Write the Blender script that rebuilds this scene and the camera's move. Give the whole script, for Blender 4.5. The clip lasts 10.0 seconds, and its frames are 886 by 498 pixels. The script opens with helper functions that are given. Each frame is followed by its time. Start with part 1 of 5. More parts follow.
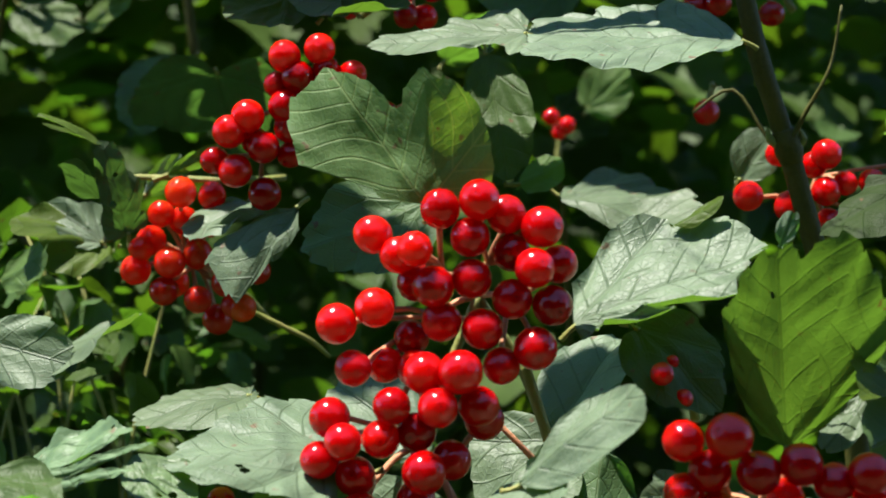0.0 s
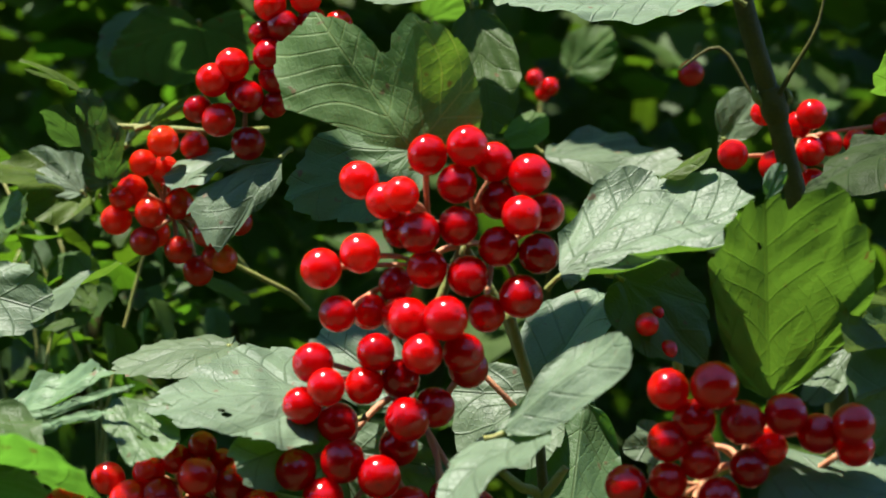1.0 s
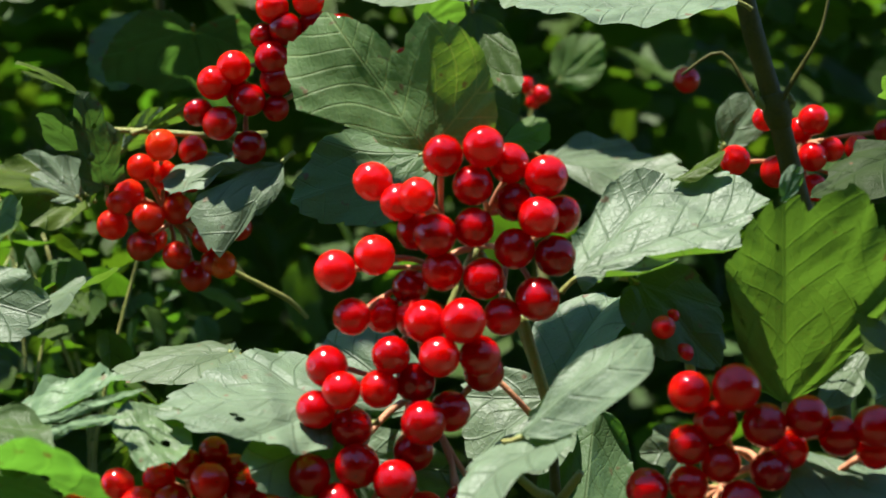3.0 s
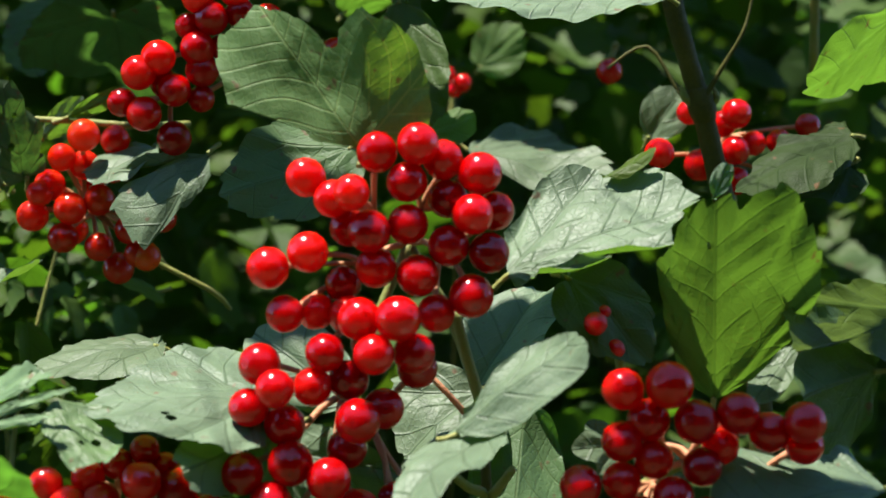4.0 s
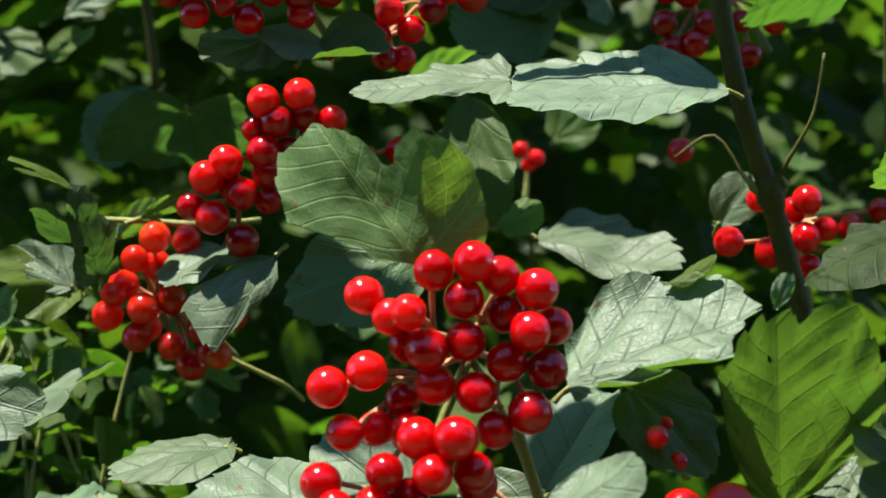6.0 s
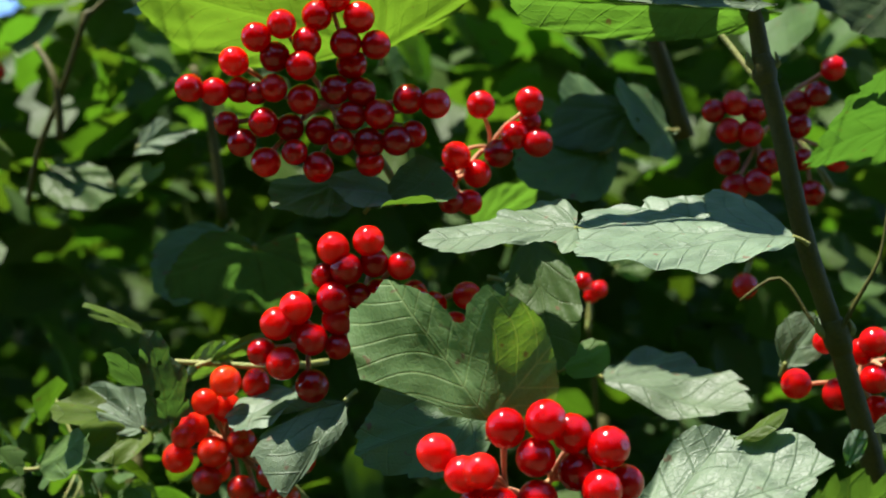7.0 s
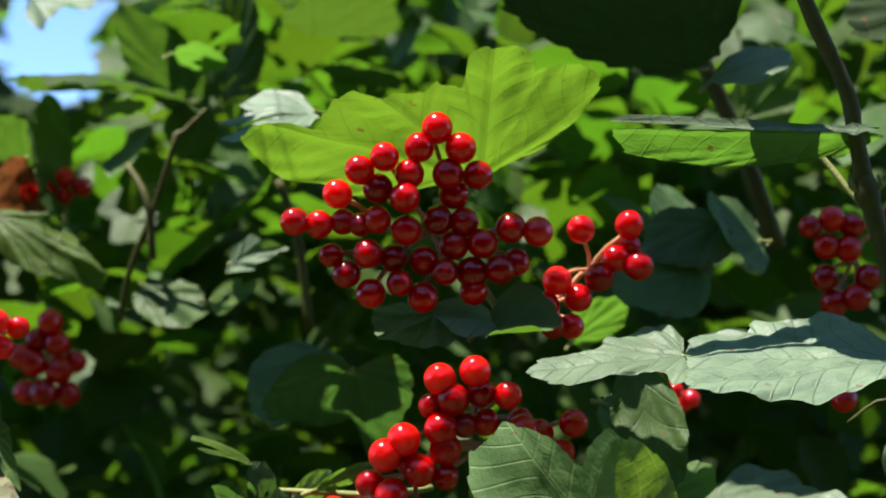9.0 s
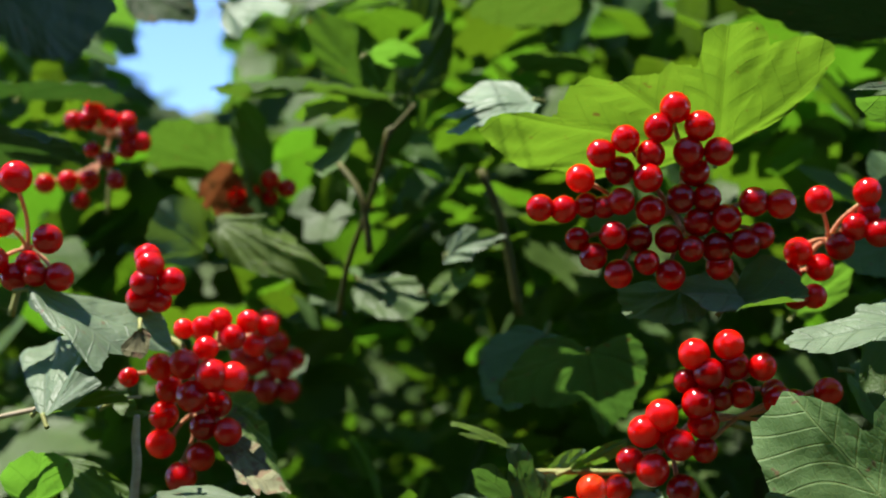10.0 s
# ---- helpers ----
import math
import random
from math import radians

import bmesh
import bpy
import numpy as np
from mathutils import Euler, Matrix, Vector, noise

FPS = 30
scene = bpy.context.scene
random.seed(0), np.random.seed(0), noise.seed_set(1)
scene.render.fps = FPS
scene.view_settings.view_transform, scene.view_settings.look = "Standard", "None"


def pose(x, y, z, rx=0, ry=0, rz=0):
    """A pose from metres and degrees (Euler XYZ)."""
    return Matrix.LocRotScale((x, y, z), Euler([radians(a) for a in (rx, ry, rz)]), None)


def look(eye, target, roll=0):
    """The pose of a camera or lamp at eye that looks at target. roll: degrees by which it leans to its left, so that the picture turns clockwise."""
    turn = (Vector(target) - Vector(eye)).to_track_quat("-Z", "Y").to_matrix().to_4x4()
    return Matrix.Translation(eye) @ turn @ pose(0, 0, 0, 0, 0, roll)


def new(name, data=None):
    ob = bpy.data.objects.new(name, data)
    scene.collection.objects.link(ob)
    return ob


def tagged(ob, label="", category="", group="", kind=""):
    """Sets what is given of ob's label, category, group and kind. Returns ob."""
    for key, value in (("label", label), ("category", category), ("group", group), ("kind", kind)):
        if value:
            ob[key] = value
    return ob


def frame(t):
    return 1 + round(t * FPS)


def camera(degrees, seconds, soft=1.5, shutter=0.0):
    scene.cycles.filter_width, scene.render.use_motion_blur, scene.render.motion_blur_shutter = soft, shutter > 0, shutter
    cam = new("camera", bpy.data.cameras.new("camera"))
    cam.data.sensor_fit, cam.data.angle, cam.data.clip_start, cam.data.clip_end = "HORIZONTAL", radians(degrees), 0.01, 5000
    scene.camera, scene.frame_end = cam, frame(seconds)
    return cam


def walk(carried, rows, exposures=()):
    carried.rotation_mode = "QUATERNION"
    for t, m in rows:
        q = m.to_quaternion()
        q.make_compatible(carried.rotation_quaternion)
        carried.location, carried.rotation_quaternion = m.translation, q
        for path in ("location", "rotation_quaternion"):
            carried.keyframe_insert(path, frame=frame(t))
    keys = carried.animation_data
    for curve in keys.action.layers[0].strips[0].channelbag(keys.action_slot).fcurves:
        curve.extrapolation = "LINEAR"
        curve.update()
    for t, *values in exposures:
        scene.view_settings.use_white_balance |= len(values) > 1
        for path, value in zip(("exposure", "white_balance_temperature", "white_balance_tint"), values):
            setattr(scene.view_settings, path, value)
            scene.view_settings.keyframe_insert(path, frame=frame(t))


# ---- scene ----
cam = camera(32.0, 10.0, soft=1.7)
cam.data.dof.use_dof = True
cam.data.dof.focus_distance = 0.385
cam.data.dof.aperture_fstop = 17.0
EXPOSURES = ((0, 1.74), (5, 1.73), (7, 1.80), (10, 1.78))
PATH = [  # seconds, eye, target, roll
    (0, (0.0000, 0.0000, 1.4000), (0.0000, 2.0000, 1.4000), 0.000),
    (0.5, (-0.0012, 0.0017, 1.3981), (0.0114, 2.0016, 1.4179), 0.385),
    (1, (-0.0028, 0.0019, 1.3931), (0.0323, 2.0014, 1.3651), 0.885),
    (1.5, (-0.0062, 0.0013, 1.3945), (0.0246, 2.0010, 1.3925), 0.749),
    (2, (-0.0087, 0.0024, 1.3918), (0.0349, 2.0020, 1.3947), 0.722),
    (3.3, (-0.0195, 0.0067, 1.3897), (0.1219, 2.0016, 1.3772), 1.178),
    (3.5, (-0.0220, 0.0070, 1.3924), (0.1753, 1.9971, 1.3743), 1.161),
    (4, (-0.0216, 0.0074, 1.3938), (0.1928, 1.9956, 1.3609), 1.079),
    (4.5, (-0.0149, 0.0096, 1.3838), (0.1084, 2.0052, 1.3340), 1.048),
    (5, (-0.0141, 0.0086, 1.3870), (0.1084, 2.0045, 1.3515), 0.675),
    (5.2, (-0.0136, 0.0064, 1.3938), (0.1118, 2.0023, 1.3662), 0.881),
    (6.3, (-0.0125, 0.0056, 1.4177), (0.0458, 2.0047, 1.4375), -0.080),
    (6.5, (-0.0157, 0.0035, 1.4194), (0.0249, 2.0025, 1.4668), 0.015),
    (7, (-0.0169, 0.0018, 1.4280), (-0.0004, 1.9983, 1.5447), -0.018),
    (7.5, (-0.0161, 0.0007, 1.4349), (-0.0165, 1.9939, 1.5999), -0.217),
    (8, (-0.0231, 0.0011, 1.4412), (0.0119, 1.9907, 1.6421), -0.224),
    (8.5, (-0.0242, -0.0003, 1.4463), (-0.0022, 1.9879, 1.6617), 0.028),
    (9, (-0.0323, -0.0013, 1.4451), (-0.0779, 1.9878, 1.6489), -0.889),
    (9.5, (-0.0469, -0.0049, 1.4457), (-0.1366, 1.9829, 1.6476), -1.489),
    (10, (-0.0667, -0.0125, 1.4445), (-0.2712, 1.9675, 1.6390), -3.619),
]
walk(cam, [(t, look(e, g, r)) for t, e, g, r in PATH], EXPOSURES)

def part(name, bm, material, parent, label=""):
    """Links a bmesh as one mesh object under a thing or a part."""
    me = bpy.data.meshes.new(name)
    bm.to_mesh(me)
    bm.free()
    me.materials.append(material)
    for p in me.polygons:
        p.use_smooth = True
    ob = new(name, me)
    if parent is not None:
        ob.parent = parent
    if label:
        tagged(ob, label)
    return ob


# ---- world, sun, exposure ----
SUN_WAY = Vector((-0.28, -0.06, 0.958)).normalized()
world = bpy.data.worlds.new("sky")
scene.world = world
world.use_nodes = True
wn = world.node_tree
wn.nodes.clear()
sky = wn.nodes.new("ShaderNodeTexSky")
sky.sky_type = "NISHITA"
sky.sun_disc = False
sky.sun_elevation = math.asin(SUN_WAY.z)
sky.altitude = 2500.0
sky.ozone_density = 6.0
sky.dust_density = 0.0
sky.air_density = 0.7
sky.sun_rotation = math.atan2(SUN_WAY.x, SUN_WAY.y)
back = wn.nodes.new("ShaderNodeBackground")
back.inputs["Strength"].default_value = 0.135
wout = wn.nodes.new("ShaderNodeOutputWorld")
wn.links.new(sky.outputs[0], back.inputs[0])
wn.links.new(back.outputs[0], wout.inputs[0])

sun_data = bpy.data.lights.new("sun", "SUN")
sun_data.energy = 4.7
sun_data.angle = radians(0.5)
sun_data.color = (1.0, 0.95, 0.87)
sun = new("sun", sun_data)
sun.matrix_world = Matrix.Translation((0, 0, 6)) @ SUN_WAY.to_track_quat("Z", "Y").to_matrix().to_4x4()


# ---- materials ----
def material(name):
    m = bpy.data.materials.new(name)
    m.use_nodes = True
    nt = m.node_tree
    nt.nodes.clear()
    return m, nt


def nd(nt, kind, links=None, operation="", feature="", data_type="", blend_type="", uv_map=""):
    n = nt.nodes.new(kind)
    if operation:
        n.operation = operation
    if feature:
        n.feature = feature
    if data_type:
        n.data_type = data_type
    if blend_type:
        n.blend_type = blend_type
    if uv_map:
        n.uv_map = uv_map
    for k, v in (links or {}).items():
        if hasattr(v, "is_output"):
            nt.links.new(v, n.inputs[k])
        else:
            n.inputs[k].default_value = v
    return n


def calc(nt, op, a, b=0.0, c=0.0, clamp=False):
    n = nd(nt, "ShaderNodeMath", {0: a, 1: b, 2: c}, operation=op)
    n.use_clamp = clamp
    return n.outputs[0]


def ramp(nt, fac, stops, interpolation="LINEAR"):
    n = nd(nt, "ShaderNodeValToRGB", {0: fac})
    n.color_ramp.interpolation = interpolation
    els = n.color_ramp.elements
    while len(els) < len(stops):
        els.new(0.5)
    for e, (p, c) in zip(els, stops):
        e.position = p
        e.color = c if len(c) == 4 else (*c, 1)
    return n.outputs[0]


def blend(nt, fac, a, b, mode="MIX"):
    n = nd(nt, "ShaderNodeMix", data_type="RGBA", blend_type=mode)
    for k, v in ((0, fac), (6, a), (7, b)):
        if hasattr(v, "is_output"):
            nt.links.new(v, n.inputs[k])
        else:
            n.inputs[k].default_value = v if k == 0 else (*v, 1)
    return n.outputs[2]


def leaf_material(name, top, vein, through_colour, translucent=0.35, rough=0.42, gloss=0.5, brown=0.0, per_island=False, veined=True, sheen=0.12, marked=0.4, shown=0.25, relief=0.7, spacing=0.8, narrow=20.0, lit_vein=None, net_shown=0.12):
    """A leaf: gloss over green, light through the blade, veins from the blade's own coordinates (1 unit = 1 cm)."""
    m, nt = material(name)
    out = nd(nt, "ShaderNodeOutputMaterial")
    uv = nd(nt, "ShaderNodeUVMap", uv_map="blade")
    sep = nd(nt, "ShaderNodeSeparateXYZ", {0: uv.outputs[0]})
    u, v = sep.outputs[0], sep.outputs[1]
    av = calc(nt, "ABSOLUTE", v)
    geo = nd(nt, "ShaderNodeNewGeometry")
    info = nd(nt, "ShaderNodeObjectInfo")
    rnd = geo.outputs["Random Per Island"] if per_island else info.outputs["Random"]
    pos = nd(nt, "ShaderNodeTexCoord").outputs["Object"]
    patches = nd(nt, "ShaderNodeTexNoise", {"Vector": pos, "Scale": 60.0, "Detail": 4.0, "Roughness": 0.6}).outputs[0]
    grain = nd(nt, "ShaderNodeTexNoise", {"Vector": pos, "Scale": 900.0, "Detail": 3.0}).outputs[0]
    c = blend(nt, ramp(nt, patches, [(0.35, (0, 0, 0)), (0.7, (1, 1, 1))]), tuple(x * 0.8 for x in top), tuple(min(1, x * 1.25) for x in top))
    hsv = nd(nt, "ShaderNodeHueSaturation", {"Hue": calc(nt, "MULTIPLY_ADD", rnd, 0.03, 0.485), "Saturation": calc(nt, "MULTIPLY_ADD", rnd, -0.25, 1.1), "Value": calc(nt, "MULTIPLY_ADD", rnd, 0.45, 0.75), "Color": c})
    c = hsv.outputs[0]
    tcol = nd(nt, "ShaderNodeHueSaturation", {"Hue": calc(nt, "MULTIPLY_ADD", rnd, 0.03, 0.485), "Value": calc(nt, "MULTIPLY_ADD", rnd, 0.5, 0.75), "Color": (*through_colour, 1)}).outputs[0]
    height = calc(nt, "MULTIPLY", grain, 0.03)
    if veined:
        # midrib, side veins and the fine net between them
        mid = calc(nt, "SUBTRACT", 1.0, calc(nt, "DIVIDE", av, 0.036), clamp=True)
        drift = nd(nt, "ShaderNodeTexNoise", {"Vector": uv.outputs[0], "Scale": 0.9, "Detail": 2.0}).outputs[0]
        along = calc(nt, "MULTIPLY_ADD", av, -0.95, calc(nt, "MULTIPLY_ADD", calc(nt, "SINE", calc(nt, "MULTIPLY_ADD", u, 1.9, calc(nt, "MULTIPLY", v, 1.3))), 0.16, u))
        along = calc(nt, "MULTIPLY_ADD", calc(nt, "MULTIPLY", av, av), 0.14, along)
        side = calc(nt, "ABSOLUTE", calc(nt, "SUBTRACT", calc(nt, "FRACT", calc(nt, "DIVIDE", along, spacing)), 0.5))
        bulge = calc(nt, "SUBTRACT", 1.0, calc(nt, "MULTIPLY", side, 2.0))
        side = calc(nt, "SUBTRACT", 1.0, calc(nt, "MULTIPLY", calc(nt, "SUBTRACT", 0.5, side), narrow), clamp=True)
        flat = nd(nt, "ShaderNodeCombineXYZ", {0: u, 1: v}).outputs[0]
        net = nd(nt, "ShaderNodeTexVoronoi", {"Vector": flat, "Scale": 6.5}, feature="DISTANCE_TO_EDGE").outputs["Distance"]
        net = calc(nt, "SUBTRACT", 1.0, calc(nt, "MULTIPLY", net, 9.0), clamp=True)
        rung = calc(nt, "ABSOLUTE", calc(nt, "SUBTRACT", calc(nt, "FRACT", calc(nt, "MULTIPLY_ADD", drift, 2.5, calc(nt, "MULTIPLY_ADD", u, 1.1, calc(nt, "MULTIPLY", av, 3.4)))), 0.5))
        rung = calc(nt, "SUBTRACT", 1.0, calc(nt, "MULTIPLY", calc(nt, "SUBTRACT", 0.5, rung), 7.0), clamp=True)
        veins = calc(nt, "MAXIMUM", mid, calc(nt, "MULTIPLY", side, 0.75))
        c = blend(nt, calc(nt, "MULTIPLY", veins, marked), c, vein)
        c = blend(nt, calc(nt, "MULTIPLY", net, marked * 0.07), c, vein)
        tcol = blend(nt, calc(nt, "MAXIMUM", calc(nt, "MULTIPLY", veins, shown), calc(nt, "MULTIPLY", net, shown * net_shown)), tcol, lit_vein or tuple(x * 0.3 for x in through_colour))
        height = calc(nt, "ADD", height, calc(nt, "MULTIPLY_ADD", bulge, 0.12, calc(nt, "MULTIPLY", veins, -0.30)))
        height = calc(nt, "ADD", height, calc(nt, "MULTIPLY_ADD", rung, -0.09, calc(nt, "MULTIPLY", net, -0.06)))
    spots = ramp(nt, nd(nt, "ShaderNodeTexNoise", {"Vector": pos, "Scale": 230.0, "Detail": 2.0}).outputs[0], [(0.68 - brown, (0, 0, 0)), (0.73 - brown, (1, 1, 1))])
    c = blend(nt, calc(nt, "MULTIPLY", spots, 0.75), c, (0.13, 0.07, 0.035))
    tcol = blend(nt, calc(nt, "MULTIPLY", spots, 0.8), tcol, (0.08, 0.04, 0.01))
    bump = nd(nt, "ShaderNodeBump", {"Height": height, "Strength": relief, "Distance": 0.0010})
    rgh = calc(nt, "MULTIPLY_ADD", patches, 0.25, rough - 0.12)
    pr = nd(nt, "ShaderNodeBsdfPrincipled", {"Base Color": c, "Roughness": rgh, "Specular IOR Level": gloss, "Sheen Weight": sheen, "Sheen Roughness": 0.45, "Normal": bump.outputs[0]})
    tr = nd(nt, "ShaderNodeBsdfTranslucent", {"Color": tcol, "Normal": bump.outputs[0]})
    mix = nd(nt, "ShaderNodeMixShader", {0: translucent, 1: pr.outputs[0], 2: tr.outputs[0]})
    nt.links.new(mix.outputs[0], out.inputs[0])
    return m


def berry_material(name, low, mid, high, glow=0.2):
    m, nt = material(name)
    out = nd(nt, "ShaderNodeOutputMaterial")
    info = nd(nt, "ShaderNodeObjectInfo")
    pos = nd(nt, "ShaderNodeTexCoord").outputs["Object"]
    n1 = nd(nt, "ShaderNodeTexNoise", {"Vector": pos, "Scale": 260.0, "Detail": 3.0}).outputs[0]
    n2 = nd(nt, "ShaderNodeTexNoise", {"Vector": pos, "Scale": 1500.0, "Detail": 2.0}).outputs[0]
    c = ramp(nt, info.outputs["Random"], [(0.0, low), (0.7, mid), (1.0, high)])
    c = blend(nt, ramp(nt, n1, [(0.55, (0, 0, 0)), (0.8, (0.5, 0.5, 0.5))]), c, tuple(min(1, 1.1 * x) for x in mid))
    bump = nd(nt, "ShaderNodeBump", {"Height": n2, "Strength": 0.02, "Distance": 0.0003})
    pr = nd(nt, "ShaderNodeBsdfPrincipled", {"Base Color": c, "Roughness": calc(nt, "MULTIPLY_ADD", n1, 0.04, 0.095), "Specular IOR Level": 0.6,
                                             "Subsurface Weight": 1.0, "Subsurface Scale": 0.008, "Normal": bump.outputs[0]})
    pr.inputs["Subsurface Radius"].default_value = (1.0, 0.08, 0.03)
    tr = nd(nt, "ShaderNodeBsdfTranslucent", {"Color": (0.90, 0.045, 0.012, 1)})
    mix = nd(nt, "ShaderNodeMixShader", {0: glow, 1: pr.outputs[0], 2: tr.outputs[0]})
    nt.links.new(mix.outputs[0], out.inputs[0])
    return m


def plain_material(name, a, b, scale, rough=0.6, bump=0.3, translucent=0.0):
    m, nt = material(name)
    out = nd(nt, "ShaderNodeOutputMaterial")
    pos = nd(nt, "ShaderNodeTexCoord").outputs["Object"]
    n1 = nd(nt, "ShaderNodeTexNoise", {"Vector": pos, "Scale": scale, "Detail": 5.0, "Roughness": 0.65}).outputs[0]
    n2 = nd(nt, "ShaderNodeTexNoise", {"Vector": pos, "Scale": scale * 9, "Detail": 3.0}).outputs[0]
    c = blend(nt, ramp(nt, calc(nt, "MULTIPLY_ADD", n2, 0.4, calc(nt, "MULTIPLY", n1, 0.6)), [(0.35, (0, 0, 0)), (0.65, (1, 1, 1))]), a, b)
    bp = nd(nt, "ShaderNodeBump", {"Height": n2, "Strength": bump, "Distance": 0.3 / scale})
    pr = nd(nt, "ShaderNodeBsdfPrincipled", {"Base Color": c, "Roughness": rough, "Specular IOR Level": 0.22, "Normal": bp.outputs[0]})
    last = pr
    if translucent:
        tr = nd(nt, "ShaderNodeBsdfTranslucent", {"Color": c})
        last = nd(nt, "ShaderNodeMixShader", {0: translucent, 1: pr.outputs[0], 2: tr.outputs[0]})
    nt.links.new(last.outputs[0], out.inputs[0])
    return m


LEAF = leaf_material("leaf_green", (0.110, 0.160, 0.090), (0.03, 0.055, 0.02), (0.14, 0.30, 0.02), 0.28, 0.50, 0.3, sheen=0.08, marked=0.65, relief=0.75, spacing=0.7, narrow=15.0)
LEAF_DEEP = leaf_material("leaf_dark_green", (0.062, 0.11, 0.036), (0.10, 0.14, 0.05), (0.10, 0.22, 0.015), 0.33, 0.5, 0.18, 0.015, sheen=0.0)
LEAF_LIGHT = leaf_material("leaf_light_green", (0.095, 0.16, 0.03), (0.04, 0.10, 0.02), (0.09, 0.205, 0.016), 0.55, 0.5, 0.25, 0.0, shown=0.26, relief=0.6, sheen=0.0)
LEAF_PALE = leaf_material("leaf_pale_green", (0.075, 0.135, 0.016), (0.05, 0.10, 0.02), (0.10, 0.18, 0.010), 0.55, 0.5, 0.2, 0.0, shown=0.28, relief=0.45, sheen=0.0)
# near-black copy of the leaf green: shade put into the colour
LEAF_SHADE = leaf_material("leaf_painted_shade", (0.028, 0.05, 0.016), (0.03, 0.055, 0.016), (0.03, 0.07, 0.008), 0.3, 0.6, 0.12, 0.015, sheen=0.0)
LEAF_MID = leaf_material("leaf_mid_green", (0.05, 0.095, 0.022), (0.03, 0.06, 0.015), (0.055, 0.125, 0.01), 0.5, 0.5, 0.25, 0.0, sheen=0.0, shown=0.3)
LEAF_UNDER = leaf_material("leaf_underside_green", (0.06, 0.10, 0.04), (0.03, 0.055, 0.02), (0.045, 0.095, 0.012), 0.5, 0.55, 0.2, 0.0, sheen=0.0, shown=0.5)
LEAF_OLD = leaf_material("leaf_old_green", (0.082, 0.145, 0.04), (0.24, 0.29, 0.10), (0.14, 0.26, 0.018), 0.4, 0.55, 0.15, 0.03, sheen=0.0, marked=0.4, shown=0.8, relief=0.55, spacing=0.55, narrow=13.0, lit_vein=(0.34, 0.46, 0.06), net_shown=0.3)
LEAF_GLOSSY = leaf_material("leaf_glossy_green", (0.10, 0.165, 0.07), (0.05, 0.09, 0.03), (0.12, 0.26, 0.02), 0.25, 0.5, 0.3, 0.01, sheen=0.0)
LEAF_DRY = leaf_material("leaf_withered", (0.15, 0.15, 0.065), (0.08, 0.06, 0.03), (0.16, 0.13, 0.03), 0.25, 0.7, 0.2, 0.14)
LEAF_RUST = leaf_material("leaf_rust_brown", (0.15, 0.06, 0.03), (0.08, 0.03, 0.015), (0.2, 0.07, 0.02), 0.3, 0.7, 0.2, 0.12, sheen=0.0)
LEAF_FAR = leaf_material("foliage_green", (0.055, 0.105, 0.022), (0.035, 0.06, 0.02), (0.068, 0.155, 0.006), 0.5, 0.5, 0.25, per_island=True, sheen=0.0)
LEAF_TREE = leaf_material("tree_green", (0.06, 0.10, 0.03), (0.1, 0.16, 0.08), (0.10, 0.20, 0.015), 0.4, 0.5, 0.3, per_island=True, veined=False)
BERRY = berry_material("berry_skin", (0.28, 0.0012, 0.003), (0.50, 0.0025, 0.004), (0.62, 0.009, 0.005))
BERRY_PALE = berry_material("berry_skin_unripe", (0.40, 0.008, 0.004), (0.56, 0.032, 0.004), (0.68, 0.10, 0.006), 0.28)
CALYX = plain_material("calyx_brown", (0.05, 0.02, 0.01), (0.02, 0.008, 0.005), 900, 0.8)
STALK = plain_material("stalk_pink", (0.58, 0.22, 0.13), (0.50, 0.28, 0.13), 220, 0.5, translucent=0.2)
STALK_GREEN = plain_material("stalk_green", (0.14, 0.19, 0.045), (0.22, 0.20, 0.06), 160, 0.5)
BARK = plain_material("twig_bark", (0.042, 0.046, 0.007), (0.072, 0.068, 0.011), 120, 0.65, 0.15)
BARK_PALE = plain_material("dead_twig_bark", (0.42, 0.37, 0.26), (0.26, 0.21, 0.14), 200, 0.8, 0.6)
GROUND = plain_material("ground_soil_grass", (0.035, 0.055, 0.018), (0.07, 0.07, 0.035), 3.0, 0.95, 0.8)


# ---- builders ----
TRI = ((0, 1.0, 2.6), (46, 0.80, 3.2), (-46, 0.80, 3.2))
BROAD = ((0, 1.0, 1.5), (44, 0.86, 2.4), (-44, 0.86, 2.4))
OVATE = ((0, 1.0, 1.7),)


def outline(theta, lobes):
    """How far a blade reaches at an angle: from lobes (degrees, length, narrowness), or from lobe tips and notches (degrees, length)."""
    if len(lobes[0]) == 2:
        deg = math.degrees(theta)
        if deg <= lobes[0][0] or deg >= lobes[-1][0]:
            end = lobes[0] if deg <= lobes[0][0] else lobes[-1]
            return max(0.08, end[1] * (1 - abs(deg - end[0]) / 40))
        for (a, p), (b, q) in zip(lobes, lobes[1:]):
            if a <= deg <= b:
                k = (deg - a) / max(b - a, 0.1)
                k = 0.5 * k + 0.5 * (0.5 - 0.5 * math.cos(math.pi * k))
                return p + (q - p) * k
    total = 0.0
    for deg, length, k in lobes:
        c = math.cos(min(abs(theta - radians(deg)), math.pi / 2))
        total += (length * c**k) ** 7
    return max(total ** (1 / 7), 0.10)


